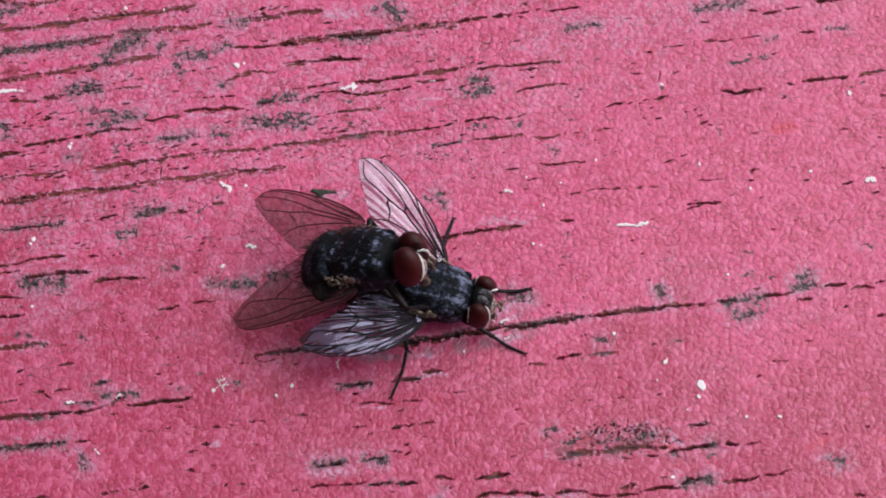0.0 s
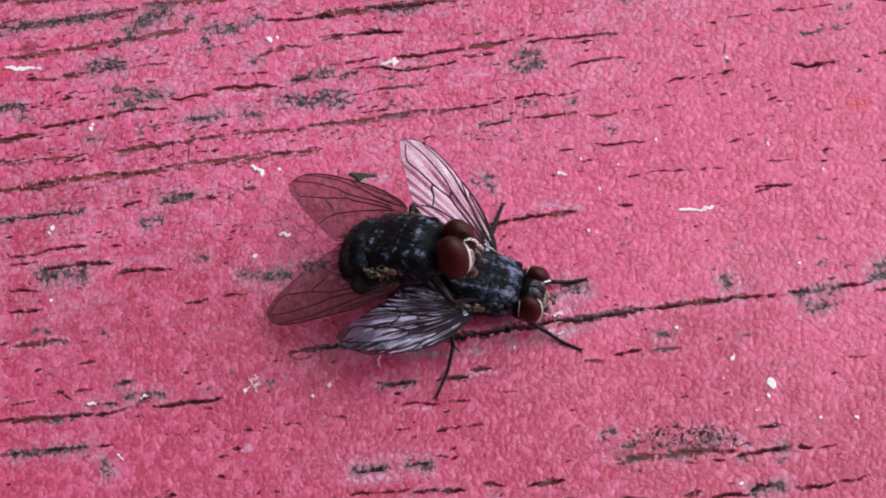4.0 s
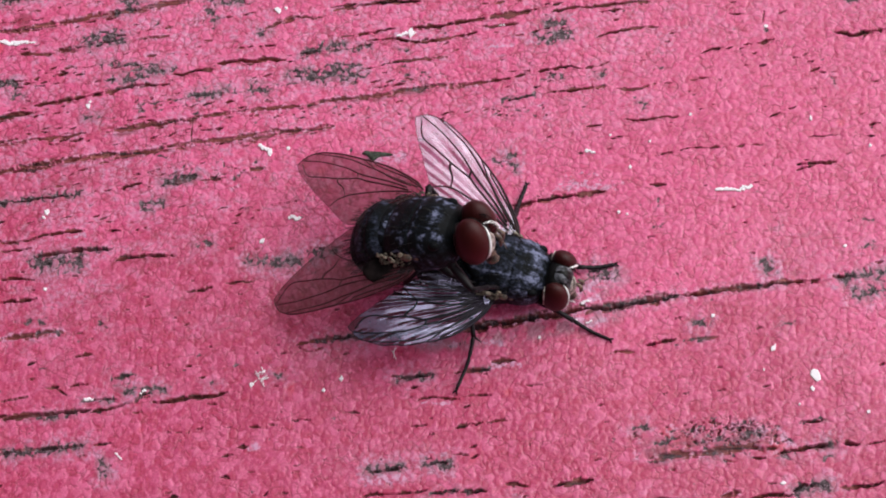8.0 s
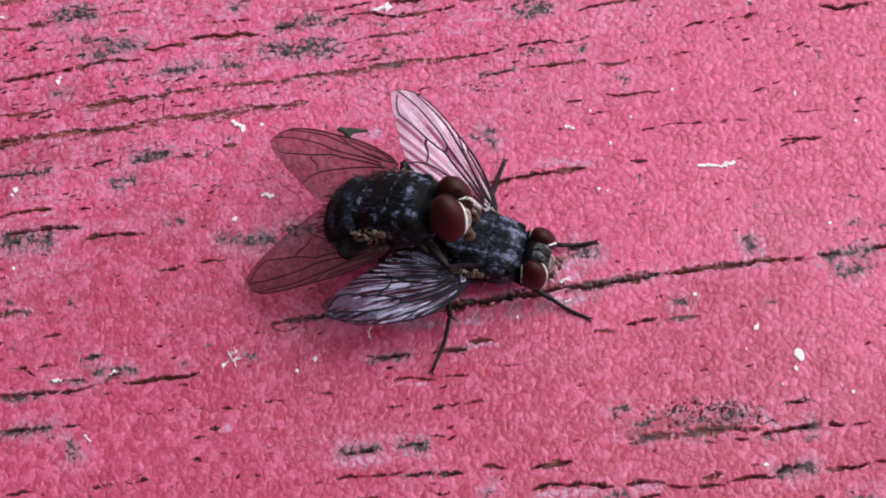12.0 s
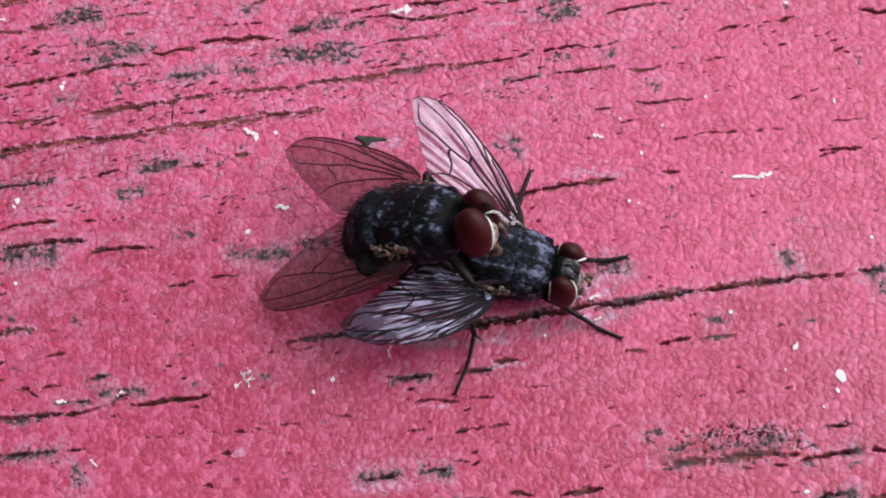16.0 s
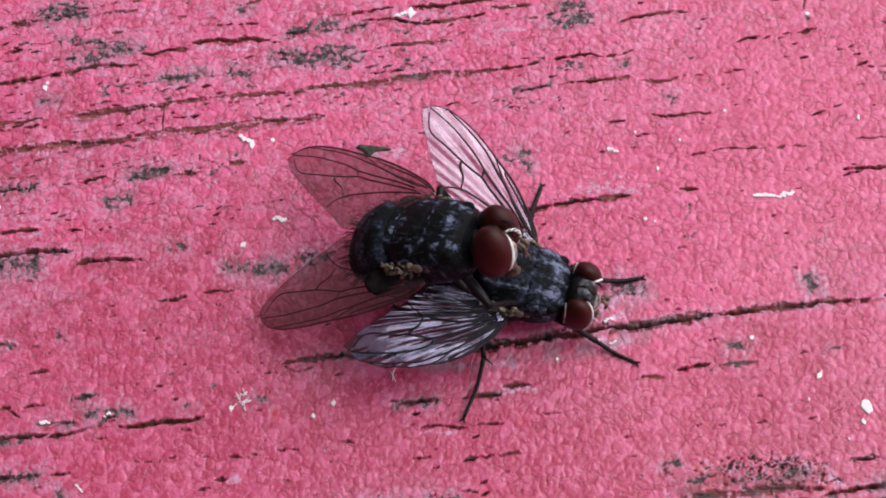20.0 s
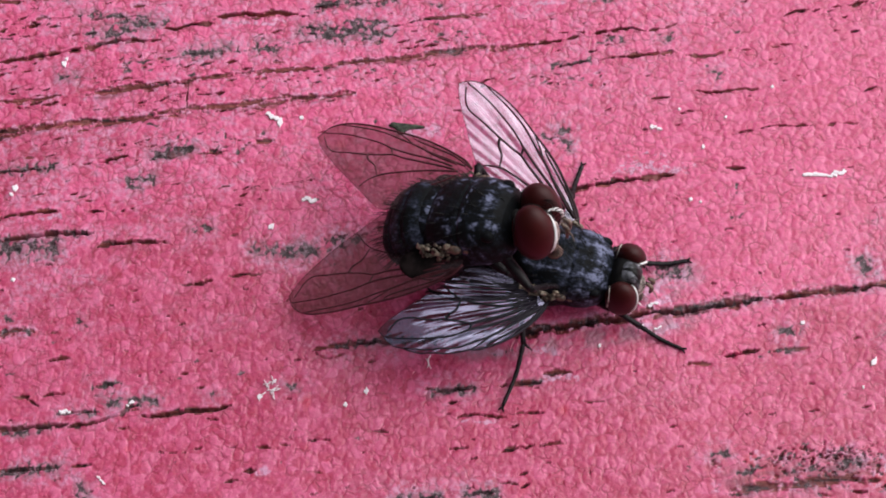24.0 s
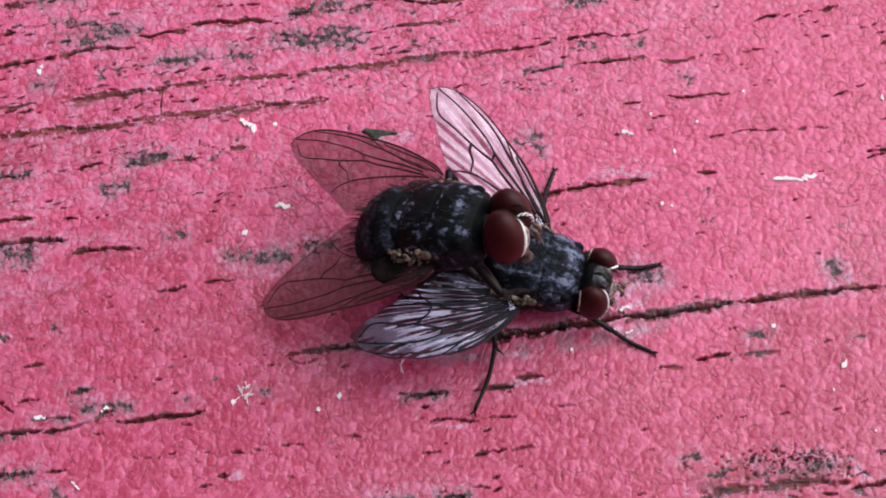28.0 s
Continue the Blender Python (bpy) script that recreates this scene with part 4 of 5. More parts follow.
def checks(many, seed):
    """Dark chips and short open checks, strung along the grain of the weathered upper part."""
    r = random.Random(seed)
    for _ in range(many):
        x, y = r.uniform(-22, 12), r.uniform(1, 17)
        if r.random() > ease(-4, -24, x - 1.2 * y):
            continue
        for _ in range(r.choice((1, 2, 3, 4))):
            n, a = r.uniform(0.12, 0.55), 0.14 + r.uniform(-0.2, 0.2)
            scar(r.choice("cpcpg"), r.uniform(0.06, 0.11), x, y, x + n * math.cos(a), y + n * math.sin(a))
            x, y = x + n + r.uniform(0.1, 0.5), y + 0.14 * n + r.uniform(-0.1, 0.1)


checks(260, 9)


def stipple(x, y, rx, ry, many, seed, kinds="pmmg"):
    """A cloud of specks of dirt and small flakes, thickest in its middle."""
    r = random.Random(seed)
    for _ in range(many):
        a, b = x + r.gauss(0, 0.5) * rx, y + r.gauss(0, 0.5) * ry
        n = r.uniform(0.03, 0.16)
        scar(r.choice(kinds), r.uniform(0.05, 0.13), a, b, a + n, b + n * r.uniform(-0.3, 0.5))


stipple(10.9, -8.35, 2.6, 0.75, 170, 1)
stipple(11.6, -8.0, 1.8, 0.5, 90, 7, "pmc")
stipple(11.8, -8.1, 1.2, 0.35, 40, 2)
stipple(5.96, 2.89, 1.3, 0.35, 60, 3, "h")
stipple(5.96, 2.89, 1.6, 0.5, 30, 4, "h")
for k, (x, y) in enumerate(((-9.2, 4.0), (-7.2, 6.6), (-3.6, 6.9), (-12.5, 7.4), (-1.0, 8.2), (3.0, 6.6))):
    stipple(x, y, 1.5, 0.5, 26, 10 + k)


def sheet(name, mat):
    rows, cols = GX.shape
    rim = np.concatenate([np.arange(cols), np.arange(1, rows) * cols + cols - 1, (rows - 1) * cols + np.arange(cols - 2, -1, -1), np.arange(rows - 2, 0, -1) * cols])
    top = np.stack([GX.ravel(), GY.ravel(), HEIGHT.ravel()], 1)
    low = top[rim].copy()
    low[:, 2] = -20
    verts = np.concatenate([top, low]) * 0.001
    k = (np.arange(rows - 1)[:, None] * cols + np.arange(cols - 1)).ravel()
    quads = np.stack([k, k + 1, k + cols + 1, k + cols], 1)
    r = np.arange(len(rim))
    q = (r + 1) % len(rim)
    sides = np.stack([rim[q], rim[r], len(top) + r, len(top) + q], 1)
    faces = np.concatenate([quads, sides])
    me = bpy.data.meshes.new(name)
    me.vertices.add(len(verts))
    me.vertices.foreach_set("co", verts.ravel())
    me.loops.add(faces.size)
    me.loops.foreach_set("vertex_index", faces.ravel().astype(np.int32))
    me.polygons.add(len(faces))
    me.polygons.foreach_set("loop_start", np.arange(0, faces.size, 4, dtype=np.int32))
    me.polygons.foreach_set("use_smooth", np.ones(len(faces), dtype=bool))
    me.update(calc_edges=True)
    # The lichen layer also carries the shade painted into narrow cracks and pits.
    for key, values in (("bare", BARE), ("lichen", LICHEN_AND_SHADE), ("faded", FADED), ("grime", GRIME), ("crazing", CRAZE), ("cell_tone", TONE)):
        layer = me.attributes.new(key, "FLOAT", "POINT")
        layer.data.foreach_set("value", np.concatenate([values.ravel(), np.zeros(len(rim))]).astype(np.float32))
    me.materials.append(mat)
    return new(name, me)


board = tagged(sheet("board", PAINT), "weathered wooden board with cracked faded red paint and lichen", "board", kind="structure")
bm = bmesh.new()
bmesh.ops.create_grid(bm, x_segments=2, y_segments=2, size=60)
for v in bm.verts:
    v.co.z = -0.0201
me = bpy.data.meshes.new("ground")
bm.to_mesh(me)
bm.free()
me.materials.append(plain("grey_ground", (0.16, 0.15, 0.13), 0.9, 0.3, 30))
tagged(new("ground", me), "plain grey ground under the board", "ground", kind="structure")


def wall(name, x0, x1, y0, y1, top):
    """A plain dark unseen wall, added to block sky and darken reflections, with eased edges."""
    bm = bmesh.new()
    bmesh.ops.create_cube(bm, size=1)
    for v in bm.verts:
        v.co = Vector(((x0 + x1) / 2 + v.co.x * (x1 - x0), (y0 + y1) / 2 + v.co.y * (y1 - y0), (top - 0.02) / 2 + v.co.z * (top + 0.02)))
    bmesh.ops.bevel(bm, geom=bm.edges, offset=0.004, segments=2, affect="EDGES")
    me = bpy.data.meshes.new(name)
    bm.to_mesh(me)
    bm.free()
    me.materials.append(DARK_WALL)
    tagged(new(name, me), "unseen dark wall added to block sky light and darken reflections", "wall", kind="structure")


DARK_WALL = plain("dark_wall", (0.045, 0.04, 0.036), 0.9, 0.3, 60)
# Both stand out of view and only cut the sky's light and reflection.
wall("shade_wall_west", -0.42, -0.34, -0.70, 0.9, 0.80)
wall("shade_wall_south", -0.34, 0.8, -0.70, -0.62, 0.80)


def chip(seed, many):
    """A ragged chalk-white crumb of dried paint, one unit across: several small lobes strung along a crooked line."""
    r = random.Random(seed)
    bm = bmesh.new()
    n = 9
    for k in range(many):
        x = 0.0 if many == 1 else -0.36 + 0.72 * k / (many - 1) + r.uniform(-0.06, 0.06)
        y, size = (0.0, 0.45) if many == 1 else (r.uniform(-0.24, 0.24), r.uniform(0.17, 0.28))
        turns = [6.2832 * (q + r.uniform(-0.3, 0.3)) / n for q in range(n)]
        rim = [(x + size * r.uniform(0.55, 1.3) * math.cos(a), y + 1.3 * size * r.uniform(0.5, 1.3) * math.sin(a)) for a in turns]
        lift = r.uniform(0.015, 0.04)
        rings = [[bm.verts.new((x + (p - x) * g, y + (q - y) * g, h)) for p, q in rim] for g, h in ((1.0, -0.08), (1.0, lift), (0.85, 0.012 + lift))]
        for a, b in zip(rings, rings[1:]):
            for q in range(n):
                bm.faces.new((a[q], a[(q + 1) % n], b[(q + 1) % n], b[q]))
        bm.faces.new(rings[2])
        bm.faces.new(rings[0][::-1])
    return bm


def level(x, y):
    return float(HEIGHT[np.searchsorted(YS, y), np.searchsorted(XS, x)])


def flake(x, y, length, width, turn):
    ob = part("paint_fleck", chip(int(abs(x * 71 + y * 37) * 100), 1 if length < max(0.24, 1.7 * width) else 2 + round(4 * min(length, 0.75))), WHITE, None)
    ob.data.polygons.foreach_set("use_smooth", [False] * len(ob.data.polygons))
    ob.matrix_basis = pose(x * 0.001, y * 0.001, (level(x, y) + 0.02) * 0.001, 0, 0, turn) @ Matrix.Diagonal((length, (1.3 if length > 0.3 else 1.05) * width, 1, 1))
    tagged(ob, "tiny chalk-white fleck of dried paint on the red board", "fleck", "white flecks on the board")


flake(-19.21, 10.65, 0.76, 0.22, 0)
flake(-18.55, 10.62, 0.66, 0.24, 5)
flake(-18.13, 10.66, 0.35, 0.14, 0)
flake(-15.42, 7.42, 0.30, 0.21, 0)
flake(-15.33, 7.61, 0.15, 0.13, 0)
flake(-7.21, 11.87, 0.33, 0.22, 10)
flake(-6.84, 11.94, 0.20, 0.13, 20)
flake(-7.67, 5.15, 0.44, 0.21, -20)
flake(-7.42, 4.90, 0.20, 0.26, 0)
flake(-6.62, 5.06, 0.22, 0.16, 0)
flake(-6.30, 1.82, 0.53, 0.23, -15)
flake(-7.65, 0.79, 0.22, 0.31, -30)
flake(-16.94, 2.44, 0.22, 0.24, 0)
flake(-17.05, 2.18, 0.19, 0.16, 0)
flake(-4.28, -5.50, 0.19, 0.23, 0)
flake(-4.99, -5.97, 0.16, 0.15, 0)
flake(-7.96, -5.64, 0.19, 0.20, 0)
flake(-13.34, -8.58, 0.37, 0.10, -40)
flake(6.28, 4.50, 0.43, 0.21, -12)
flake(7.93, 3.67, 0.14, 0.15, 0)
flake(7.37, 1.62, 0.17, 0.15, 0)
flake(7.72, 1.50, 0.12, 0.10, 0)
flake(11.89, 2.51, 0.80, 0.20, 0)
flake(12.50, 2.46, 0.38, 0.18, 8)
flake(12.82, 2.63, 0.45, 0.20, 8)
flake(10.61, 6.06, 0.17, 0.13, 0)
flake(8.82, 4.84, 0.12, 0.13, 0)
flake(15.69, 5.71, 0.14, 0.21, 0)
flake(11.05, -3.16, 0.23, 0.17, 20)
flake(13.42, -4.67, 0.21, 0.32, -25)
flake(15.07, -5.92, 0.43, 0.37, 20)
flake(14.88, -6.45, 0.18, 0.17, 0)
flake(17.06, -7.50, 0.18, 0.15, 0)
flake(13.42, -10.39, 0.22, 0.12, 10)
flake(16.68, -0.21, 0.19, 0.15, 0)
flake(18.09, 4.35, 0.12, 0.13, 0)
flake(-1.72, 10.42, 0.40, 0.16, 20)
flake(-1.33, 10.49, 0.40, 0.32, 0)
flake(2.63, 10.73, 0.25, 0.11, 0)
flake(14.07, 10.25, 0.24, 0.16, 0)
flake(7.15, 5.22, 0.12, 0.10, 0)
flake(-16.80, -1.11, 0.19, 0.13, 0)
flake(12.97, -5.59, 0.09, 0.10, 0)
flake(14.31, -7.09, 0.11, 0.10, 0)
flake(4.99, -2.30, 0.28, 0.18, 0)
flake(-12.97, 15.31, 0.20, 0.19, 0)
flake(-11.00, 15.19, 0.14, 0.12, 0)
flake(23.99, 4.67, 0.55, 0.30, 5)
flake(23.41, 9.55, 0.25, 0.24, 0)
flake(18.60, -7.54, 0.21, 0.14, 0)
flake(13.45, -10.40, 0.21, 0.14, 0)
flake(21.13, 5.23, 0.17, 0.15, 0)
flake(-14.73, -6.08, 0.42, 0.16, 0)
flake(-12.46, -5.80, 0.30, 0.16, 20)
flake(5.82, -2.40, 0.40, 0.18, 12)
flake(5.44, -3.21, 0.12, 0.11, 0)
flake(5.95, -3.30, 0.26, 0.12, 30)
flake(3.90, -3.93, 0.13, 0.11, 0)



def lint(x, y, size, seed):
    """A tuft of white fibres lying on the paint."""
    r = random.Random(seed)
    bm = bmesh.new()
    for k in range(20):
        a, n = r.uniform(0, 6.28), r.uniform(0.25, 0.7) * size
        p = Vector((r.uniform(-0.25, 0.25) * size, r.uniform(-0.5, 0.5) * size, 0.04))
        q = p + Vector((math.cos(a) * n * 0.4, math.sin(a) * n * 0.4, 0.05))
        e = q + Vector((math.cos(a + r.uniform(-1, 1)) * n * 0.4, math.sin(a + r.uniform(-1, 1)) * n * 0.4, -0.04))
        line = [p, p.lerp(q, 0.5) + Vector((0, 0, 0.02)), q, q.lerp(e, 0.5), e]
        for a_, b_ in zip(line, line[1:]):
            w = r.uniform(0.012, 0.024)
            side = (b_ - a_).cross(Vector((0, 0, 1))).normalized() * w
            up = Vector((0, 0, w))
            ring = [[bm.verts.new(c + o) for o in (side, up, -side, -up)] for c in (a_, b_)]
            for j in range(4):
                bm.faces.new((ring[0][j], ring[0][(j + 1) % 4], ring[1][(j + 1) % 4], ring[1][j]))
            bm.faces.new(ring[0][::-1])
            bm.faces.new(ring[1])
    ob = part("lint_tuft", bm, WHITE, None)
    ob.matrix_basis = Matrix.Translation((x * 0.001, y * 0.001, level(x, y) * 0.001))
    tagged(ob, "small tuft of white lint fibres stuck on the paint", "lint", "lint tufts")


lint(-7.61, -5.31, 0.6, 1)
lint(5.28, -2.21, 0.4, 2)


def thread(*xy):
    """A short pale fibre that lies bent on the paint."""
    bm = bmesh.new()
    tube(bm, spline([(x, y, level(x, y) + 0.05 + 0.05 * (k == 1)) for k, (x, y) in enumerate(zip(xy[::2], xy[1::2]))], 6), [0.012, 0.024, 0.020, 0.008], 5)
    tagged(part("fibre", bm, WHITE, None), "short bent pale fibre lying on the red board", "fibre", "lint tufts")


def leaf_bit(x, y):
    """A shrivelled olive-green shred of leaf, notched on its lower side."""
    bm = bmesh.new()
    rows = []
    for k in range(15):
        t = k / 14
        top = 0.085 * math.sin(math.pi * t) ** 0.5 + 0.05 * math.exp(-((t - 0.1) / 0.1) ** 2)
        low = -0.06 * math.sin(math.pi * t) ** 0.6 - 0.17 * math.exp(-((t - 0.36) / 0.13) ** 2)
        bow = 0.05 + 0.03 * math.sin(7 * t)
        rows.append([bm.verts.new(((t - 0.5) * 1.25, top, bow)), bm.verts.new(((t - 0.5) * 1.25, (top + low) / 2, bow + 0.05)), bm.verts.new(((t - 0.5) * 1.25, low, bow)),
                     bm.verts.new(((t - 0.5) * 1.25, low, bow - 0.12)), bm.verts.new(((t - 0.5) * 1.25, top, bow - 0.12))])
    for a, b in zip(rows, rows[1:]):
        for j in range(5):
            bm.faces.new((a[j], a[(j + 1) % 5], b[(j + 1) % 5], b[j]))
    bm.faces.new(rows[0])
    bm.faces.new(rows[-1][::-1])
    ob = part("leaf_shred", bm, plain("olive_leaf", (0.048, 0.054, 0.040), 0.8, 0.7, 6000, 0.3, 0.00003), None)
    ob.matrix_basis = pose(x * 0.001, y * 0.001, level(x, y) * 0.001, 0, 0, -4) @ Matrix.Diagonal((1.05, 1.5, 1, 1))
    tagged(ob, "shrivelled dark olive shred of leaf on the board", "leaf")


leaf_bit(-2.80, 4.66)


# ---- the flies ----
def ball(bm, c, r, turn=(0, 0, 0), seg=20, rings=14, warp=None):
    """An ellipsoid about c, turned by degrees; warp reshapes its unit sphere."""
    m = Euler([radians(a) for a in turn]).to_matrix()
    made = bmesh.ops.create_uvsphere(bm, u_segments=seg, v_segments=rings, radius=1)["verts"]
    for v in made:
        p = warp(v.co.copy()) if warp else v.co
        v.co = m @ Vector((p.x * r[0], p.y * r[1], p.z * r[2])) + Vector(c)
    return made


def loft(bm, stations, seg=28, flat=2.2):
    """A body drawn through rings (x, half width, top, bottom), closed at both ends."""
    rings = []
    for x, w, top, low in stations:
        ring = []
        for k in range(seg):
            a = 6.28318 * k / seg
            c, s = math.cos(a), math.sin(a)
            q = (abs(c) ** flat + abs(s) ** flat) ** (-1 / flat)
            mid, half = (top + low) / 2, (top - low) / 2
            ring.append(bm.verts.new((x, w * c * q, mid + half * s * q)))
        rings.append(ring)
    for a, b in zip(rings, rings[1:]):
        for k in range(seg):
            bm.faces.new((a[k], a[(k + 1) % seg], b[(k + 1) % seg], b[k]))
    for ring, out in ((rings[0], 0.06), (rings[-1], -0.06)):
        tip = bm.verts.new(sum((v.co for v in ring), Vector()) / seg + Vector((out, 0, 0)))
        for k in range(seg):
            bm.faces.new((ring[k], ring[(k + 1) % seg], tip))
    return rings


def spline(pts, many=6):
    """Points on a smooth line through the given ones."""
    pts = [Vector(p) for p in pts]
    if len(pts) == 2:
        return [pts[0].lerp(pts[1], k / many) for k in range(many + 1)]
    ext = [2 * pts[0] - pts[1], *pts, 2 * pts[-1] - pts[-2]]
    out = []
    for a, b, c, d in zip(ext, ext[1:], ext[2:], ext[3:]):
        for k in range(many):
            t = k / many
            out.append(0.5 * (2 * b + (c - a) * t + (2 * a - 5 * b + 4 * c - d) * t * t + (3 * b - a - 3 * c + d) * t ** 3))
    return [*out, pts[-1]]


def tube(bm, line, radii, seg=6):
    """A round tube along a line; radii run from its start to its end."""
    n, rings = len(line), []
    for k, p in enumerate(line):
        way = (line[min(k + 1, n - 1)] - line[max(k - 1, 0)]).normalized()
        side = way.cross(Vector((0.13, 0.21, 0.97))).normalized()
        up = side.cross(way)
        r = float(np.interp(k / (n - 1), np.linspace(0, 1, len(radii)), radii))
        rings.append([bm.verts.new(p + r * (math.cos(6.28318 * j / seg) * side + math.sin(6.28318 * j / seg) * up)) for j in range(seg)])
    for a, b in zip(rings, rings[1:]):
        for j in range(seg):
            bm.faces.new((a[j], a[(j + 1) % seg], b[(j + 1) % seg], b[j]))
    bm.faces.new(rings[0][::-1])
    bm.faces.new(rings[-1])


def bristle(bm, root, way, length, thick=0.022, droop=-0.25):
    way = Vector(way).normalized()
    tip = Vector(root) + way * length + Vector((droop * length, 0, -0.05 * length))
    mid = Vector(root) + way * length * 0.6
    tube(bm, [Vector(root) - way * 0.05, mid, tip], [thick, thick * 0.7, 0.004], 4)


def hoop(bm, c, r, turn, way, cut, thick, start=0, end=360):
    """A thin ring on an ellipsoid, where it is cut across that way, or an arc of it that thins out at its ends."""
    m, way = Euler([radians(a) for a in turn]).to_matrix(), Vector(way).normalized()
    a = way.cross(Vector((0, 0, 1))).normalized()
    b, wide = way.cross(a), math.sqrt(1 - cut * cut)
    line = []
    for k in range(33):
        g = radians(start + (end - start) * k / 32)
        p = way * cut + wide * (a * math.cos(g) + b * math.sin(g))
        line.append(m @ Vector((p.x * r[0], p.y * r[1], p.z * r[2])) + Vector(c))
    tube(bm, line, [thick, thick] if end - start in (360, -360) else [0.25 * thick, 0.7 * thick, thick, 1.1 * thick, thick, 0.5 * thick], 14)


thread(-2.02, -4.18, -2.12, -4.43, -2.01, -4.72)
thread(-2.20, -4.30, -2.10, -4.50, -2.14, -4.66)

EDGE_FRONT = [(0, 0.02), (0.08, 0.068), (0.25, 0.110), (0.40, 0.128), (0.55, 0.128), (0.70, 0.125), (0.84, 0.106), (0.92, 0.074), (0.97, 0.032), (1.0, -0.03)]
EDGE_BACK = [(0, -0.03), (0.05, -0.10), (0.12, -0.18), (0.2, -0.24), (0.3, -0.305), (0.38, -0.334), (0.44, -0.322), (0.58, -0.258), (0.74, -0.187), (0.87, -0.122), (0.95, -0.075), (1.0, -0.03)]
VEINS = {
    "vein_one": [(0.05, 0.03), (0.17, 0.046), (0.28, 0.058), (0.385, 0.075), (0.46, 0.102), (0.535, 0.126)],
    "vein_two": [(0.10, 0.03), (0.24, 0.046), (0.365, 0.073), (0.485, 0.088), (0.605, 0.102), (0.72, 0.100), (0.90, 0.082)],
    "vein_three": [(0.12, 0.012), (0.26, 0.022), (0.40, 0.019), (0.51, 0.022), (0.60, 0.036), (0.72, 0.038), (0.83, 0.033), (0.975, 0.008)],
    "vein_four": [(0.10, -0.004), (0.226, -0.006), (0.32, -0.010), (0.42, -0.015), (0.49, -0.013), (0.56, -0.034), (0.655, -0.056), (0.76, -0.073), (0.845, -0.088), (0.90, -0.070), (0.96, -0.015)],
    "vein_five": [(0.07, -0.012), (0.125, -0.022), (0.234, -0.048), (0.341, -0.082), (0.458, -0.128), (0.507, -0.156), (0.547, -0.193), (0.578, -0.244)],
    "vein_six": [(0.06, -0.03), (0.14, -0.10), (0.24, -0.17), (0.30, -0.22)],
    "cross_vein": [(0.512, 0.022), (0.503, 0.005), (0.488, -0.013)],
    "rear_cross_vein": [(0.632, -0.052), (0.610, -0.080), (0.552, -0.105), (0.511, -0.154)],
    "shoulder_vein": [(0.02, 0.03), (0.15, 0.075), (0.30, 0.095), (0.41, 0.110), (0.44, 0.128)],
}


def wing(fly, inverse, hinge, tip, roll, mirror, skin, label, pleat=0.02, curl=0.0, folds=30, stout=1.0, ink=None, creases=0, sweep=0.0):
    """A wing from its hinge to its tip (a place on the board, mm), with its veins; mirror: 1 for a left wing, -1 for a right one."""
    base, tip = Vector(hinge), inverse @ Vector(tip)
    long = (tip - base).length
    u = (tip - base) / long
    up = (inverse.to_3x3() @ Vector((0, 0, 1))).normalized()
    fore = (up.cross(u) * -mirror).normalized()
    lift = u.cross(fore) * mirror
    fore, lift = math.cos(roll) * fore + math.sin(roll) * lift, math.cos(roll) * lift - math.sin(roll) * fore
    lift = lift if lift.dot(up) > 0 else -lift

    def at(s, v, h=0.0):
        v += sweep * 4 * max(0, s) * (1 - s)
        fan = v / (s + 0.22)
        wave = (math.sin(folds * fan + 0.6 + 5 * math.sin(3 * s + 9 * fan)) + 0.5 * math.sin(1.7 * folds * fan + 7 * s))
        wave *= (0.65 + 0.35 * math.sin(13 * s + 21 * fan)) * pleat * min(1, 4 * max(0, s)) * (1.15 - 0.7 * s) * (s + 0.22) * long * 0.15
        bow = curl * (1.4 * s * s * (1 - s) - 1.6 * (v + 0.1) ** 2) * long
        return base + u * (s * long) + fore * (v * long) + lift * (wave + bow + h)

    bm = bmesh.new()
    nu, nv = 80, 150
    es = np.linspace(0, 1, nu) ** 0.9
    front, back = np.interp(es, *zip(*EDGE_FRONT)), np.interp(es, *zip(*EDGE_BACK))
    rows = [[bm.verts.new(at(s, f + (b - f) * k / nv)) for k in range(nv + 1)] for s, f, b in zip(es, front, back)]
    for a, b in zip(rows, rows[1:]):
        for k in range(nv):
            bm.faces.new((a[k], a[k + 1], b[k + 1], b[k]))
    bmesh.ops.remove_doubles(bm, verts=bm.verts, dist=1e-5)
    body = part("wing", bm, skin, fly, label)
    bm = bmesh.new()
    tube(bm, [at(s, v) for s, v, _ in spline([(a, b, 0) for a, b in EDGE_FRONT], 4)], [0.052 * stout, 0.040 * stout, 0.032, 0.024, 0.012])
    ink = ink or VEIN
    part("costal_vein", bm, ink, body)
    bm = bmesh.new()
    tube(bm, [at(s, v) for s, v, _ in spline([(a, b, 0) for a, b in EDGE_BACK], 3)], [0.02, 0.009, 0.009], 4)
    part("hind_margin", bm, ink, body)
    for name, pts in VEINS.items():
        bm = bmesh.new()
        thick = stout * (0.029 if "cross" not in name else 0.030)
        tube(bm, [at(s, v, 0.004) for s, v, _ in spline([(a, b, 0) for a, b in pts], 5)], [thick * 1.5, thick * 1.1, thick * 0.7])
        part(name, bm, ink, body)
    # Dark tubes draw the folds and the unlit gaps between the wing's glints.
    r = random.Random(4)
    for k in range(creases):
        fan, end = 0.10 - 0.52 * (k + 0.5) / creases + r.uniform(-0.012, 0.012), r.uniform(0.40, 0.80)
        bm = bmesh.new()
        tube(bm, [at(s, fan * (s + 0.22) + 0.02 * s * s, 0.004) for s in np.linspace(0.07, end, 14)], [0.050, 0.042, 0.030, 0.006], 5)
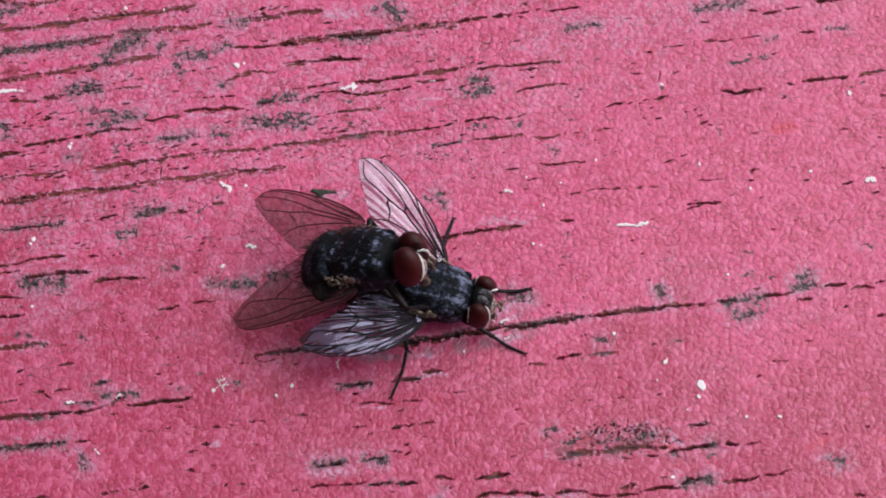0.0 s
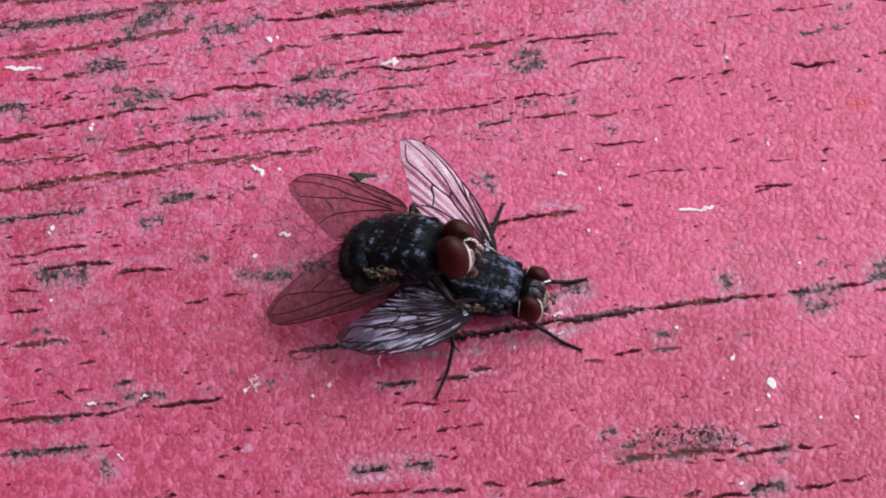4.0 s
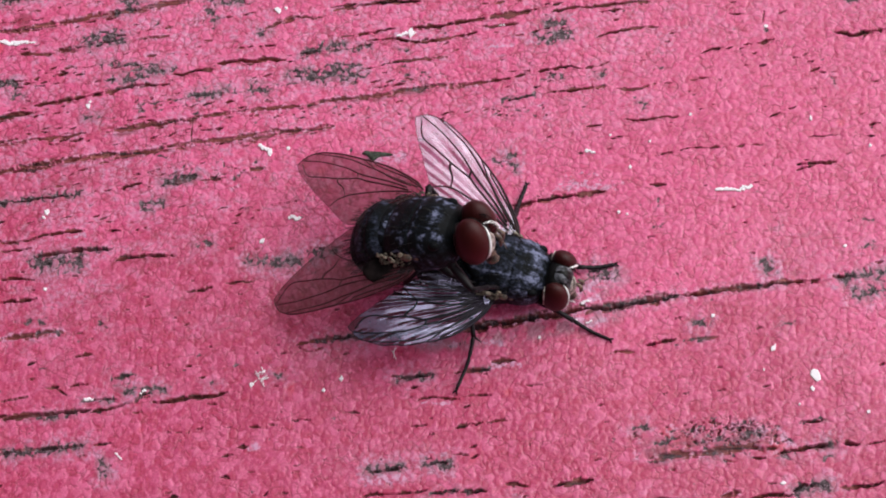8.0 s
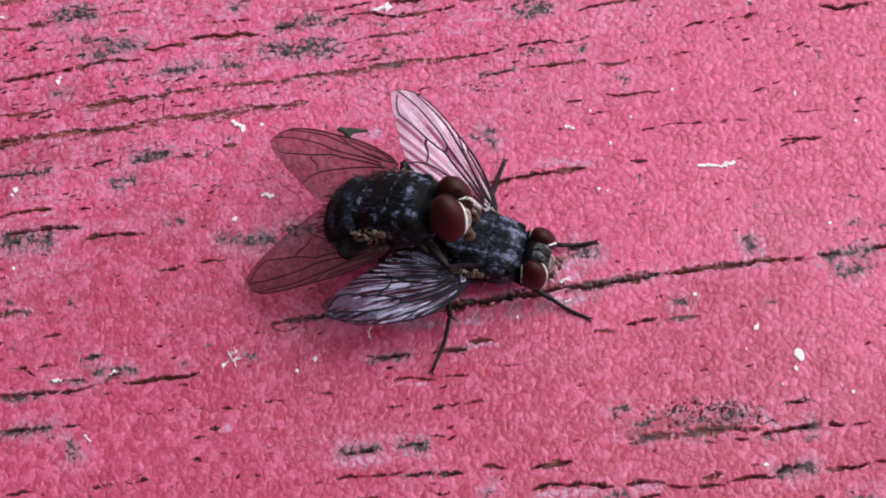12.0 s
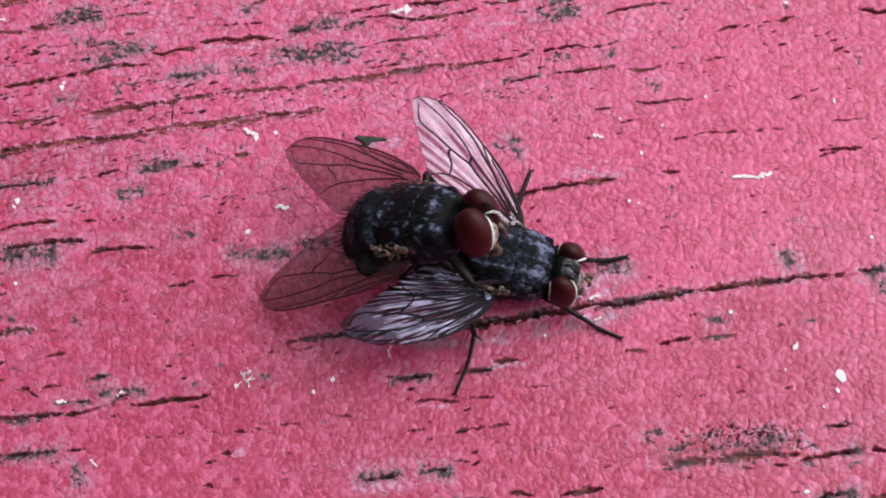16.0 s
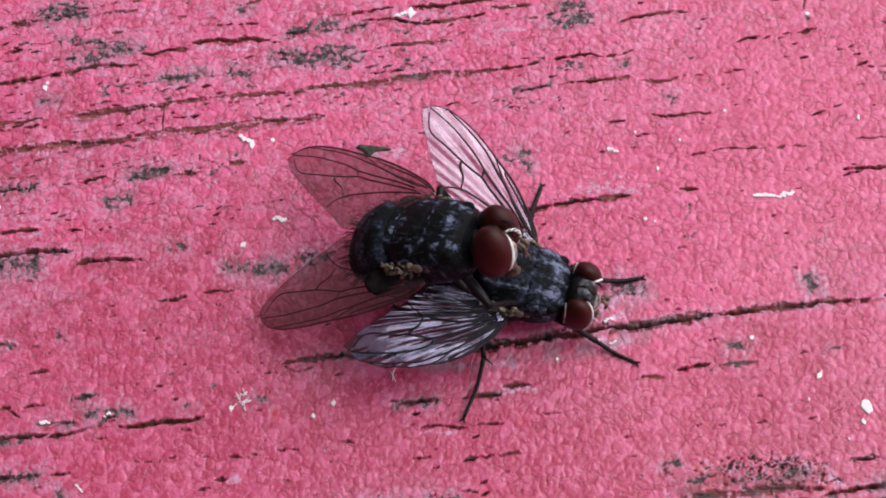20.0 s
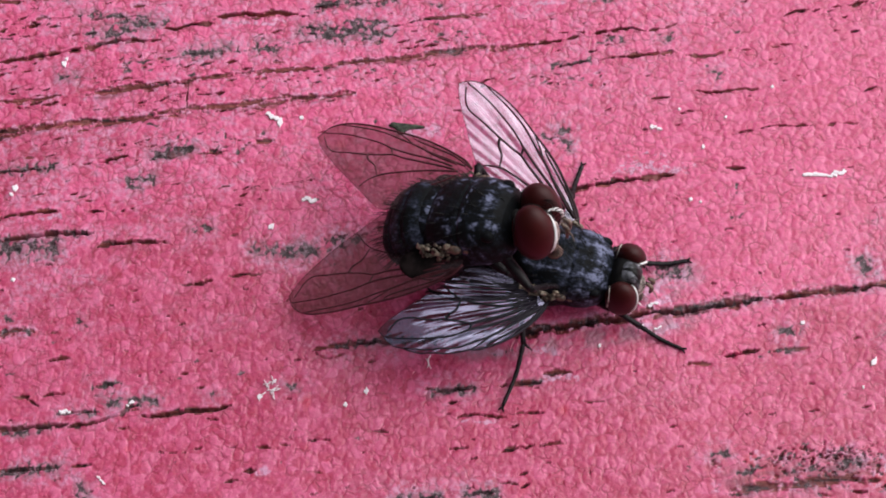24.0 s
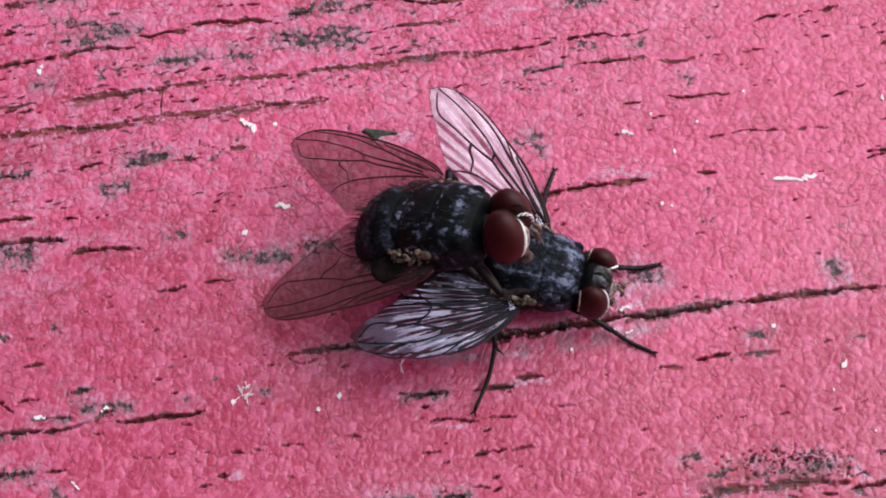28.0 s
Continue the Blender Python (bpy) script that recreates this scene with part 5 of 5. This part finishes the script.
        part("wing_fold", bm, ink, body, "dark wing fold that also stands for the dark gaps between glints")
    return body


def leg(fly, inverse, pts, thick=1.0, seed=0, spur=None):
    """A leg through hip, knee, ankle and the points of its foot (places on the board, mm): thigh, shin, foot and stiff hairs."""
    pts = [inverse @ Vector(p) for p in pts]
    hip, knee, ankle, *foot = pts
    whole = part("leg", hip_joint(hip, thick), LEG, fly)
    bm = bmesh.new()
    tube(bm, spline([hip, hip.lerp(knee, 0.5) + Vector((0, 0, 0.05)), knee], 5), [0.16 * thick, 0.20 * thick, 0.18 * thick, 0.12 * thick], 10)
    part("thigh", bm, LEG, whole)
    bm = bmesh.new()
    tube(bm, spline([knee, ankle], 8), [0.11 * thick, 0.095 * thick, 0.105 * thick], 8)
    part("shin", bm, LEG, whole)
    bm = bmesh.new()
    line = spline([ankle, *foot], 8)
    n = len(line) - 1
    tube(bm, line, [(0.084 if k % 2 else 0.062) * thick * (1.15 - 0.03 * k) for k in range(11)], 8)
    end, way = line[-1], (line[-1] - line[-2]).normalized()
    side = way.cross(Vector((0, 0, 1))).normalized()
    for s in (-1, 1):
        tube(bm, [end, end + way * 0.12 + side * s * 0.07, end + way * 0.17 + side * s * 0.10 - Vector((0, 0, 0.06))], [0.045, 0.035, 0.012], 5)
    part("foot", bm, LEG, whole)
    if spur:
        bm = bmesh.new()
        tube(bm, [ankle, inverse @ Vector(spur)], [0.07, 0.012], 6)
        part("spur", bm, LEG, whole)
    bm = bmesh.new()
    r = random.Random(seed)
    for a, b, many, size in ((hip, knee, 16, 0.3), (knee, ankle, 26, 0.24), (ankle, line[-1], 34, 0.13)):
        for k in range(many):
            t = r.uniform(0.12, 0.98)
            root = line[int(t * n)] if b == line[-1] else a.lerp(b, t)
            way = ((b - a).normalized() * 0.9 + Vector((r.uniform(-1, 1), r.uniform(-1, 1), r.uniform(-0.8, 1)))).normalized()
            tube(bm, [root, root + way * size * thick], [0.018, 0.004], 3)
    part("leg_hairs", bm, BLACK, whole)
    return whole


def hip_joint(hip, thick):
    bm = bmesh.new()
    ball(bm, hip, (0.22 * thick, 0.2 * thick, 0.24 * thick), seg=12, rings=8)
    return bm


def bent(p, turn):
    """Curls the abdomen behind the waist downwards, in all by turn radians."""
    s = -1.4 - p.x
    if s <= 0 or not turn:
        return p
    a, r = turn * min(s, 2.8) / 2.8, 2.8 / turn
    c = Vector((-1.4 - r * math.sin(a), p.y, 1.3 - r * (1 - math.cos(a))))
    return c + (p.z - 1.3) * Vector((-math.sin(a), 0, math.cos(a))) + max(0, s - 2.8) * Vector((-math.cos(a), 0, -math.sin(a)))


def spots(ob, *marks):
    """Lays pale dust on a part as soft marks (x, y, half length, half width, strength), alike on both sides."""
    x, y, _ = np.array([v.co for v in ob.data.vertices]).T * 1000
    x, y = x + 0.16 * (grit(x, y, 0.22, 101) - 0.5) + 0.14 * (grit(x, y, 0.09, 103) - 0.5), y + 0.16 * (grit(x, y, 0.22, 102) - 0.5) + 0.14 * (grit(x, y, 0.09, 104) - 0.5)
    v = 0.85 * sum(k * np.exp(-(np.abs((x - a) / p) ** 3) - np.abs((np.abs(y) - b) / q) ** 3) for a, b, p, q, k in marks)
    layer = ob.data.attributes.new("dust", "FLOAT", "POINT")
    layer.data.foreach_set("value", v.astype(np.float32))
    return ob


def bloom(ob, base):
    """Lays the pale dust on a thorax: lines along it, the cross seam, the hind seam and patches behind the head."""
    x, y, _ = np.array([v.co for v in ob.data.vertices]).T * 1000
    a, fore = np.abs(y), ease(-0.1, 0.9, x)
    hump = lambda v, at, wide: np.exp(-((v - at) / wide) ** 2)
    v = 0.55 * hump(a, 0.60, 0.11) * (0.25 + 0.75 * fore) + 0.45 * hump(a, 0.0, 0.07) * fore
    v += 0.26 * hump(x + 0.16 * y * y, 0.10, 0.05) * (0.6 + 0.4 * np.cos(8 * y)) + 0.5 * hump(x - 0.1 * y * y, -1.04, 0.05) * ease(0.95, 0.6, a)
    v += 0.5 * hump(a, 0.64, 0.04) * ease(0.15, 0.0, x) * ease(-1.15, -0.95, x) + 0.15 * hump(x, 0.48, 0.05) * ease(0.7, 0.5, a)
    v += 0.55 * hump(x, 1.0, 0.26) * hump(a, 0.36, 0.22) + 0.55 * hump(a, 1.1, 0.18) * hump(x, 0.65, 0.45) + 0.5 * hump(x, -2.0, 0.08)
    layer = ob.data.attributes.new("dust", "FLOAT", "POINT")
    layer.data.foreach_set("value", (v + base).astype(np.float32))
    return ob


def fly_body(name, label, place, male, seed, bend, nod):
    """A fly on its own axes: x ahead, z up, the middle of the thorax 1.55 mm up. Returns its base and the way from the board to it."""
    fly = new(name)
    fly.matrix_basis = Matrix.Translation(place.translation * 0.001) @ place.to_3x3().to_4x4()
    curl = lambda p: bent(p, bend)
    tagged(fly, label, "fly", "mating flies")
    fly.empty_display_size = 0.002
    r, z = random.Random(seed), 1.55
    bm = bmesh.new()
    stations = np.array((
        (1.50, 0.42, 0.30, 0.45), (1.38, 0.78, 0.58, 0.70), (1.18, 1.02, 0.82, 0.92), (0.85, 1.18, 1.00, 1.05), (0.45, 1.26, 1.11, 1.12), (0.18, 1.27, 1.13, 1.15),
        (0.08, 1.25, 1.10, 1.15), (-0.02, 1.28, 1.14, 1.15), (-0.35, 1.30, 1.15, 1.14), (-0.75, 1.26, 1.10, 1.08), (-1.10, 1.16, 1.00, 0.98), (-1.35, 1.02, 0.88, 0.82), (-1.54, 0.72, 0.62, 0.6)))
    dense = np.concatenate([np.linspace(p, q, 14, endpoint=False) for p, q in zip(stations, stations[1:])] + [stations[-1:]])
    loft(bm, [(x, w * 1.09, z + a, z - b) for x, w, a, b in dense], 170, 2.35)
    thorax = part("thorax", bm, SKIN, fly)
    if male:
        spots(thorax, (0.92, 0.14, 0.24, 0.16, 0.8), (0.30, 0.12, 0.035, 0.07, 1.0), (0.27, 0.42, 0.035, 0.20, 0.7), (-0.35, 0.66, 0.55, 0.035, 0.6), (-0.80, 0.12, 0.17, 0.05, 0.8), (-0.98, 0.45, 0.08, 0.14, 0.7),
              (-0.30, 0.90, 0.26, 0.08, 0.7), (0.15, 0.82, 0.10, 0.10, 0.6), (0.70, 0.84, 0.13, 0.10, 0.9), (1.15, 0.75, 0.12, 0.16, 0.9), (0.62, 1.15, 0.13, 0.12, 0.8), (-0.3, 1.26, 0.7, 0.04, 0.6), (0.80, 0.45, 0.35, 0.04, 0.5), (0.1, 0.0, 3.0, 3.0, 0.04))
    else:
        bloom(thorax, 0.17)
    bm = bmesh.new()
    ball(bm, (-1.36, 0, z + 0.62), (0.76, 0.94, 0.44), (0, 14, 0), 96, 56, lambda p: Vector((p.x, p.y * (1 - 0.30 * max(0, -p.x)), p.z)))
    spots(part("scutellum", bm, SKIN, thorax), (-1.98, 0.0, 0.17, 0.34, 1.0), (-1.16, 0.30, 0.05, 0.17, 1.1), (-1.45, 0.60, 0.22, 0.09, 0.6), (-1.5, 0.0, 1.0, 1.0, 0.05))
    for s in (-1, 1):
        bm = bmesh.new()
        ball(bm, (1.00, s * 0.98, z + 0.46), (0.26, 0.18, 0.20), seg=14, rings=10)
        part("shoulder_knob", bm, SKIN, thorax)
        bm = bmesh.new()
        for k in range(56):
            t = r.random()
            size = r.uniform(0.05, 0.13)
            ball(bm, (-1.45 + 1.35 * t, s * (1.14 + 0.12 * math.sin(3 * t) + r.uniform(0, 0.26)), z + 0.32 + r.uniform(-0.24, 0.26)), (size, size * 0.7, size * 0.32), (s * r.uniform(-70, 0), r.uniform(-30, 30), r.uniform(-40, 40)), 10, 6,
                 lambda p, w=r.uniform(2, 6): p * (1 + 0.25 * math.sin(w * p.x + 3 * p.y)))
        part("calypter", bm, CREAM, thorax, "cream calypter scale at the wing base")
        # Dusky scale, made large and near black to stand for shade beside the body.
        bm = bmesh.new()
        ball(bm, (-1.30, s * 1.52, z - 0.02), (0.95, 0.50, 0.07) if male else (0.7, 0.36, 0.06), (s * -32, 8, s * -14), 28, 12, lambda p: p * (1 + 0.05 * math.sin(7 * p.x + 2 * p.y)))
        part("wing_scale_shade", bm, DUSKY_SHADE, thorax, "dusky brown scale under the wing base, enlarged to stand for the shade there")
        bm = bmesh.new()
        ball(bm, (-0.15, s * 1.30, z + 0.35), (0.30, 0.18, 0.16), (0, 0, s * 20), 12, 8)
        ball(bm, (0.25, s * 1.27, z + 0.22), (0.17, 0.12, 0.13), seg=10, rings=6)
        part("wing_hinge", bm, OCHRE, thorax, "ochre wing hinge")
    # abdomen: four overlapping plates that droop to the tip
    rings = [(-1.35, 1.06, 0.72, 0.60), (-1.75, 1.22, 0.82, 0.78), (-2.2, 1.28, 0.84, 0.92), (-2.7, 1.30, 0.74, 1.00), (-3.2, 1.30, 0.66, 1.02), (-3.65, 1.16, 0.48, 0.98), (-3.98, 0.88, 0.22, 0.88), (-4.15, 0.55, 0.0, 0.72)]
    xs = [q[0] for q in rings][::-1]

    def at(x, grow):
        w, a, b = (float(np.interp(x, xs, [q[k] for q in rings][::-1])) for k in (1, 2, 3))
        if male:
            return -1.35 + (x + 1.35) * 0.68, w * grow * 1.05, z + a * grow * 1.35 + 0.085, z - b * grow + 0.085
        return x, w * grow, z + a * grow - 0.05, z - b * grow

    cuts = [-1.35, -2.05, -2.75, -3.4, -4.15]
    abdomen = None
    for k, (a, b) in enumerate(zip(cuts, cuts[1:])):
        bm = bmesh.new()
        loft(bm, [at(a + (b - a) * t - (0.06 if t == 1 and b > -4 else 0), 0.994 + 0.012 * t) for t in (0, 0.3, 0.6, 0.85, 1)], 30, 2.1)
        for v in bm.verts:
            v.co = curl(v.co)
        plate = part("abdomen" if k == 0 else "tergite", bm, SKIN, fly if k == 0 else abdomen)
        spots(plate, (a - 0.16, 0.28, 0.16, 0.20, 0.2), (a - 0.25, 0.85, 0.22, 0.28, 0.25), (a - 0.3, 0.0, 3.0, 3.0, 0.13))
        abdomen = abdomen or plate
    # head
    hx, hz = (2.074 if male else 1.92), z + 0.02
    bm = bmesh.new()
    ball(bm, (hx - 0.08, 0, hz), (0.50, 1.02, 0.80), seg=28, rings=18)
    ball(bm, (hx - 0.55, 0, hz), (0.35, 0.32, 0.35), seg=14, rings=8)
    head = part("head", bm, BLACK, fly)
    for s in (-1, 1):
        bm = bmesh.new()
        if male:
            spot, size, turn = (hx + 0.02, s * 0.50, hz + 0.12), (0.657, 0.565, 1.016), (s * 5, -8, s * -3)
        else:
            spot, size, turn = (hx + 0.04, s * 0.79, hz + 0.10), (0.56, 0.45, 0.86), (s * 10, -6, s * -10)
        ball(bm, spot, size, turn, 40, 28)
        part("eye", bm, EYE, head, "dark red compound eye")
        bm = bmesh.new()
        if male:
            start, end = (288, 130) if s > 0 else (252, 410)
            hoop(bm, spot, size, turn, (0.654, -s * 0.70, -0.38), 0.685, 0.062, start, end)
        else:
            hoop(bm, spot, size, turn, (0.66, -s * 0.60, -0.40), 0.60, 0.045)
        part("eye_rim", bm, RIM, head, "silver rim before the eye")
        bm = bmesh.new()
        hoop(bm, spot, size, turn, (-1, 0, 0.1), 0.80, 0.030)
        part("rear_rim", bm, SILVER if not male else BLACK, head)
    gap = 0.16 if male else 0.36
    bm = bmesh.new()
    loft(bm, [(hx + 0.10 + 0.48 * math.sin(a), gap * (0.5 if male and a < 0.7 else 1.0), hz + (0.66 if male else 0.94) * math.cos(a) + 0.02, hz + 0.94 * math.cos(a) - 0.40) for a in (-0.9, -0.6, -0.25, 0.1, 0.4, 0.7, 1.0, 1.25)], 14)
    part("brow", bm, BLACK if male else FRONS, head)
    if not male:
        bm = bmesh.new()
        loft(bm, [(hx + 0.10 + 0.49 * math.sin(a), w, hz + 0.96 * math.cos(a) + 0.025, hz + 0.9 * math.cos(a) - 0.3) for a, w in ((-0.6, 0.05), (-0.2, 0.12), (0.2, 0.18), (0.45, 0.23), (0.7, 0.24), (0.95, 0.16), (1.15, 0.06))], 12)
        part("brow_stripe", bm, BLACK, head, "black stripe between the eyes")
    bm = bmesh.new()
    ball(bm, (hx + (0.16 if male else 0.22), 0, hz - (0.36 if male else 0.24)), (0.56, 0.50, 0.70), (0, -10, 0), 28, 18)
    part("face", bm, SILVER, head, "silvery white face")
    for s in (-1, 1):
        bm = bmesh.new()
        tube(bm, spline([(hx + 0.78, s * 0.10, hz + 0.30), (hx + 0.98, s * 0.13, hz + 0.12), (hx + 0.98, s * 0.15, hz - 0.25)], 4), [0.05, 0.08, 0.085, 0.05], 8)
        tube(bm, spline([(hx + 0.98, s * 0.16, hz + 0.05), (hx + 1.15, s * 0.3, hz + 0.1), (hx + 1.28, s * 0.48, hz + 0.02)], 4), [0.03, 0.02, 0.006], 5)
        part("antenna", bm, OCHRE, head)
    bm = bmesh.new()
    tube(bm, spline([(hx + 0.45, 0, hz - 0.75), (hx + 0.55, 0, hz - 1.0), (hx + 0.60, 0, hz - 1.25)], 4), [0.24, 0.18, 0.2, 0.26], 12)
    part("proboscis", bm, OCHRE, head)
    # stiff hairs
    bm = bmesh.new()
    for k in range(150):
        x, a = r.uniform(-1.5, 1.35), r.uniform(-1.5, 1.5)
        w, top = 1.22 * math.sqrt(max(0.05, 1 - (x / 1.75) ** 2)), 1.1 * math.sqrt(max(0.05, 1 - (x / 1.75) ** 2))
        big = r.random() < 0.25
        bristle(bm, (x, w * math.sin(a), z + top * math.cos(a)), (-0.5, 0.8 * math.sin(a), 0.8 * math.cos(a)), r.uniform(0.4, 0.65) if big else r.uniform(0.14, 0.26), 0.022 if big else 0.012)
    for s in (-1, 1):
        for k in range(4):
            bristle(bm, (-1.75 - 0.1 * k, s * (0.62 - 0.15 * k), z + 0.62), (-1, s * 0.3, 0.25), 0.75, 0.026, 0)
    part("thorax_bristles", bm, BLACK, thorax)
    bm = bmesh.new()
    for k in range(170):
        x, a = r.uniform(-4.0, -1.7), r.uniform(-1.7, 1.7)
        x, w, top, low = at(x, 1.0)
        bristle(bm, (x, w * math.sin(a), (top + low) / 2 + (top - low) / 2 * math.cos(a)), (-0.9, 0.6 * math.sin(a), 0.6 * math.cos(a)), r.uniform(0.15, 0.3) if x > -2.6 else r.uniform(0.25, 0.5), 0.014)
    for v in bm.verts:
        v.co = curl(v.co)
    part("abdomen_bristles", bm, BLACK, abdomen)
    bm = bmesh.new()
    for s in (-1, 1):
        for k in range(9):
            t = k / 8
            bristle(bm, (hx + 0.2 + 0.5 * t, s * gap * 0.8, hz + 0.95 - 0.55 * t * t), (0.6, -s * 0.35, 0.7), 0.32, 0.016, 0.1)
        for k in range(5):
            bristle(bm, (hx + 0.75, s * (0.18 + 0.05 * k), hz - 0.5 - 0.06 * k), (0.9, s * 0.3, -0.5), 0.35, 0.016, 0.1)
    part("head_bristles", bm, BLACK, head)
    pivot = Matrix.Translation((0.0015, 0, z * 0.001))
    head.matrix_basis = pivot @ pose(0, 0, 0, *nod) @ pivot.inverted()
    return fly, place.inverted()


LOWER = pose(2.88, -1.52, 1.55, 0, 0, -15) @ Matrix.Translation((0, 0, -1.55))
UPPER = pose(-0.45, -0.975, 4.34, -10, -33, -15) @ Matrix.Scale(1.1, 4) @ Matrix.Translation((0, 0, -1.55))
lower, to_lower = fly_body("lower_fly", "dark grey fly standing on the red board, wings spread", LOWER, False, 3, 0.25, (0, 4, 0))
wing(lower, to_lower, (-0.12, 1.22, 1.97), (-0.76, 4.52, 4.0), 0.1, 1, WING_LIT, "clear veined wing, its pale shine put into a lighter skin", 0.05, 0.10, 60, 1.4, VEIN, 0, 0.012)
wing(lower, to_lower, (-0.50, -1.32, 1.65), (-3.72, -4.44, 2.7), 0.03, -1, WING_SHADED, "veined wing with bright streaks, its shade put into a darker violet skin", 0.10, 0.40, 90, 1.4, VEIN_DARK, 13, 0.08)
leg(lower, to_lower, [(2.9, -2.4, 0.7), (1.10, -2.85, 1.3), (1.20, -4.02, 0.62), (0.93, -5.0, 0.2), (0.44, -6.13, 0.08)], 1.0, 1, (1.52, -4.25, 0.5))
leg(lower, to_lower, [(3.9, -2.5, 0.7), (4.3, -2.95, 1.1), (5.30, -3.35, 0.38), (6.0, -3.74, 0.12), (6.74, -4.10, 0.08)], 1.05, 2)
leg(lower, to_lower, [(3.9, -1.3, 0.7), (4.6, -0.7, 1.1), (5.6, -0.95, 0.3), (6.4, -0.9, 0.1), (7.1, -0.78, 0.07)], 1.2, 3)
leg(lower, to_lower, [(3.0, -0.9, 0.7), (2.9, 0.5, 1.5), (3.1, 1.7, 0.5), (3.3, 2.4, 0.1), (3.52, 2.98, 0.07)], 1.2, 4)
leg(lower, to_lower, [(2.0, -2.2, 0.7), (0.6, -2.5, 1.2), (-0.9, -2.2, 0.3), (-1.5, -2.0, 0.1), (-2.0, -1.8, 0.07)], 1, 5)
leg(lower, to_lower, [(2.1, -0.9, 0.7), (0.9, 0.0, 1.2), (-0.6, 0.0, 0.3), (-1.2, -0.1, 0.1), (-1.8, -0.2, 0.07)], 1, 6)
upper, to_upper = fly_body("upper_fly", "dark grey fly with large red eyes mounted on another fly", UPPER, True, 8, 0.62, (-4.6, 27.6, 6.5))
wing(upper, to_upper, (-0.37, 1.34, 2.30), (-5.91, 3.50, 2.0), 0.0, 1, WING, "smoky brown veined wing", 0.010, 0.08, 30, 0.85, VEIN_PALE, 0, -0.008)
wing(upper, to_upper, (-0.02, -1.45, 1.47), (-7.05, -2.42, 0.7), 0.0, -1, WING, "smoky brown veined wing", 0.010, 0.08, 30, 0.8, VEIN_PALE, 0, -0.022)
leg(upper, to_upper, [(0.5, -2.3, 4.2), (1.3, -3.3, 3.9), (1.9, -2.75, 2.8), (2.2, -2.6, 2.4), (2.4, -2.55, 2.1)], 0.95, 11)
leg(upper, to_upper, [(0.6, -0.9, 4.2), (1.6, -0.2, 4.0), (2.2, -0.6, 2.9), (2.6, -0.7, 2.5), (2.9, -0.8, 2.3)], 0.95, 12)
leg(upper, to_upper, [(-0.3, -1.7, 3.3), (0.5, -2.3, 3.0), (1.0, -2.2, 2.2), (1.3, -2.2, 2.0), (1.5, -2.2, 1.9)], 0.95, 13)
leg(upper, to_upper, [(-0.3, -0.8, 3.5), (-0.40, 1.12, 4.3), (0.5, 0.5, 2.8), (0.9, 0.2, 2.3), (1.2, 0.0, 2.1)], 0.95, 14)
leg(upper, to_upper, [(-0.9, -1.8, 2.9), (-1.5, -2.1, 2.0), (-1.2, -1.8, 1.2), (-1.0, -1.7, 1.0), (-0.8, -1.6, 1.0)], 0.95, 15)
leg(upper, to_upper, [(-0.9, -0.8, 2.9), (-1.7, 0.0, 2.2), (-1.2, -0.2, 1.4), (-1.0, -0.4, 1.2), (-0.8, -0.5, 1.2)], 0.95, 16)

def motions():
    """The upper fly shifts its weight a little; the other keeps still."""
    at = upper.matrix_basis.copy()
    rows = [(0, 0.0), (12, 0.0), (17.0, 0.0), (17.4, 0.07), (20, 0.08), (28, 0.08)]
    walk(upper, [(t, Matrix.Translation((d * 0.001, 0, 0)) @ at) for t, d in rows])


motions()
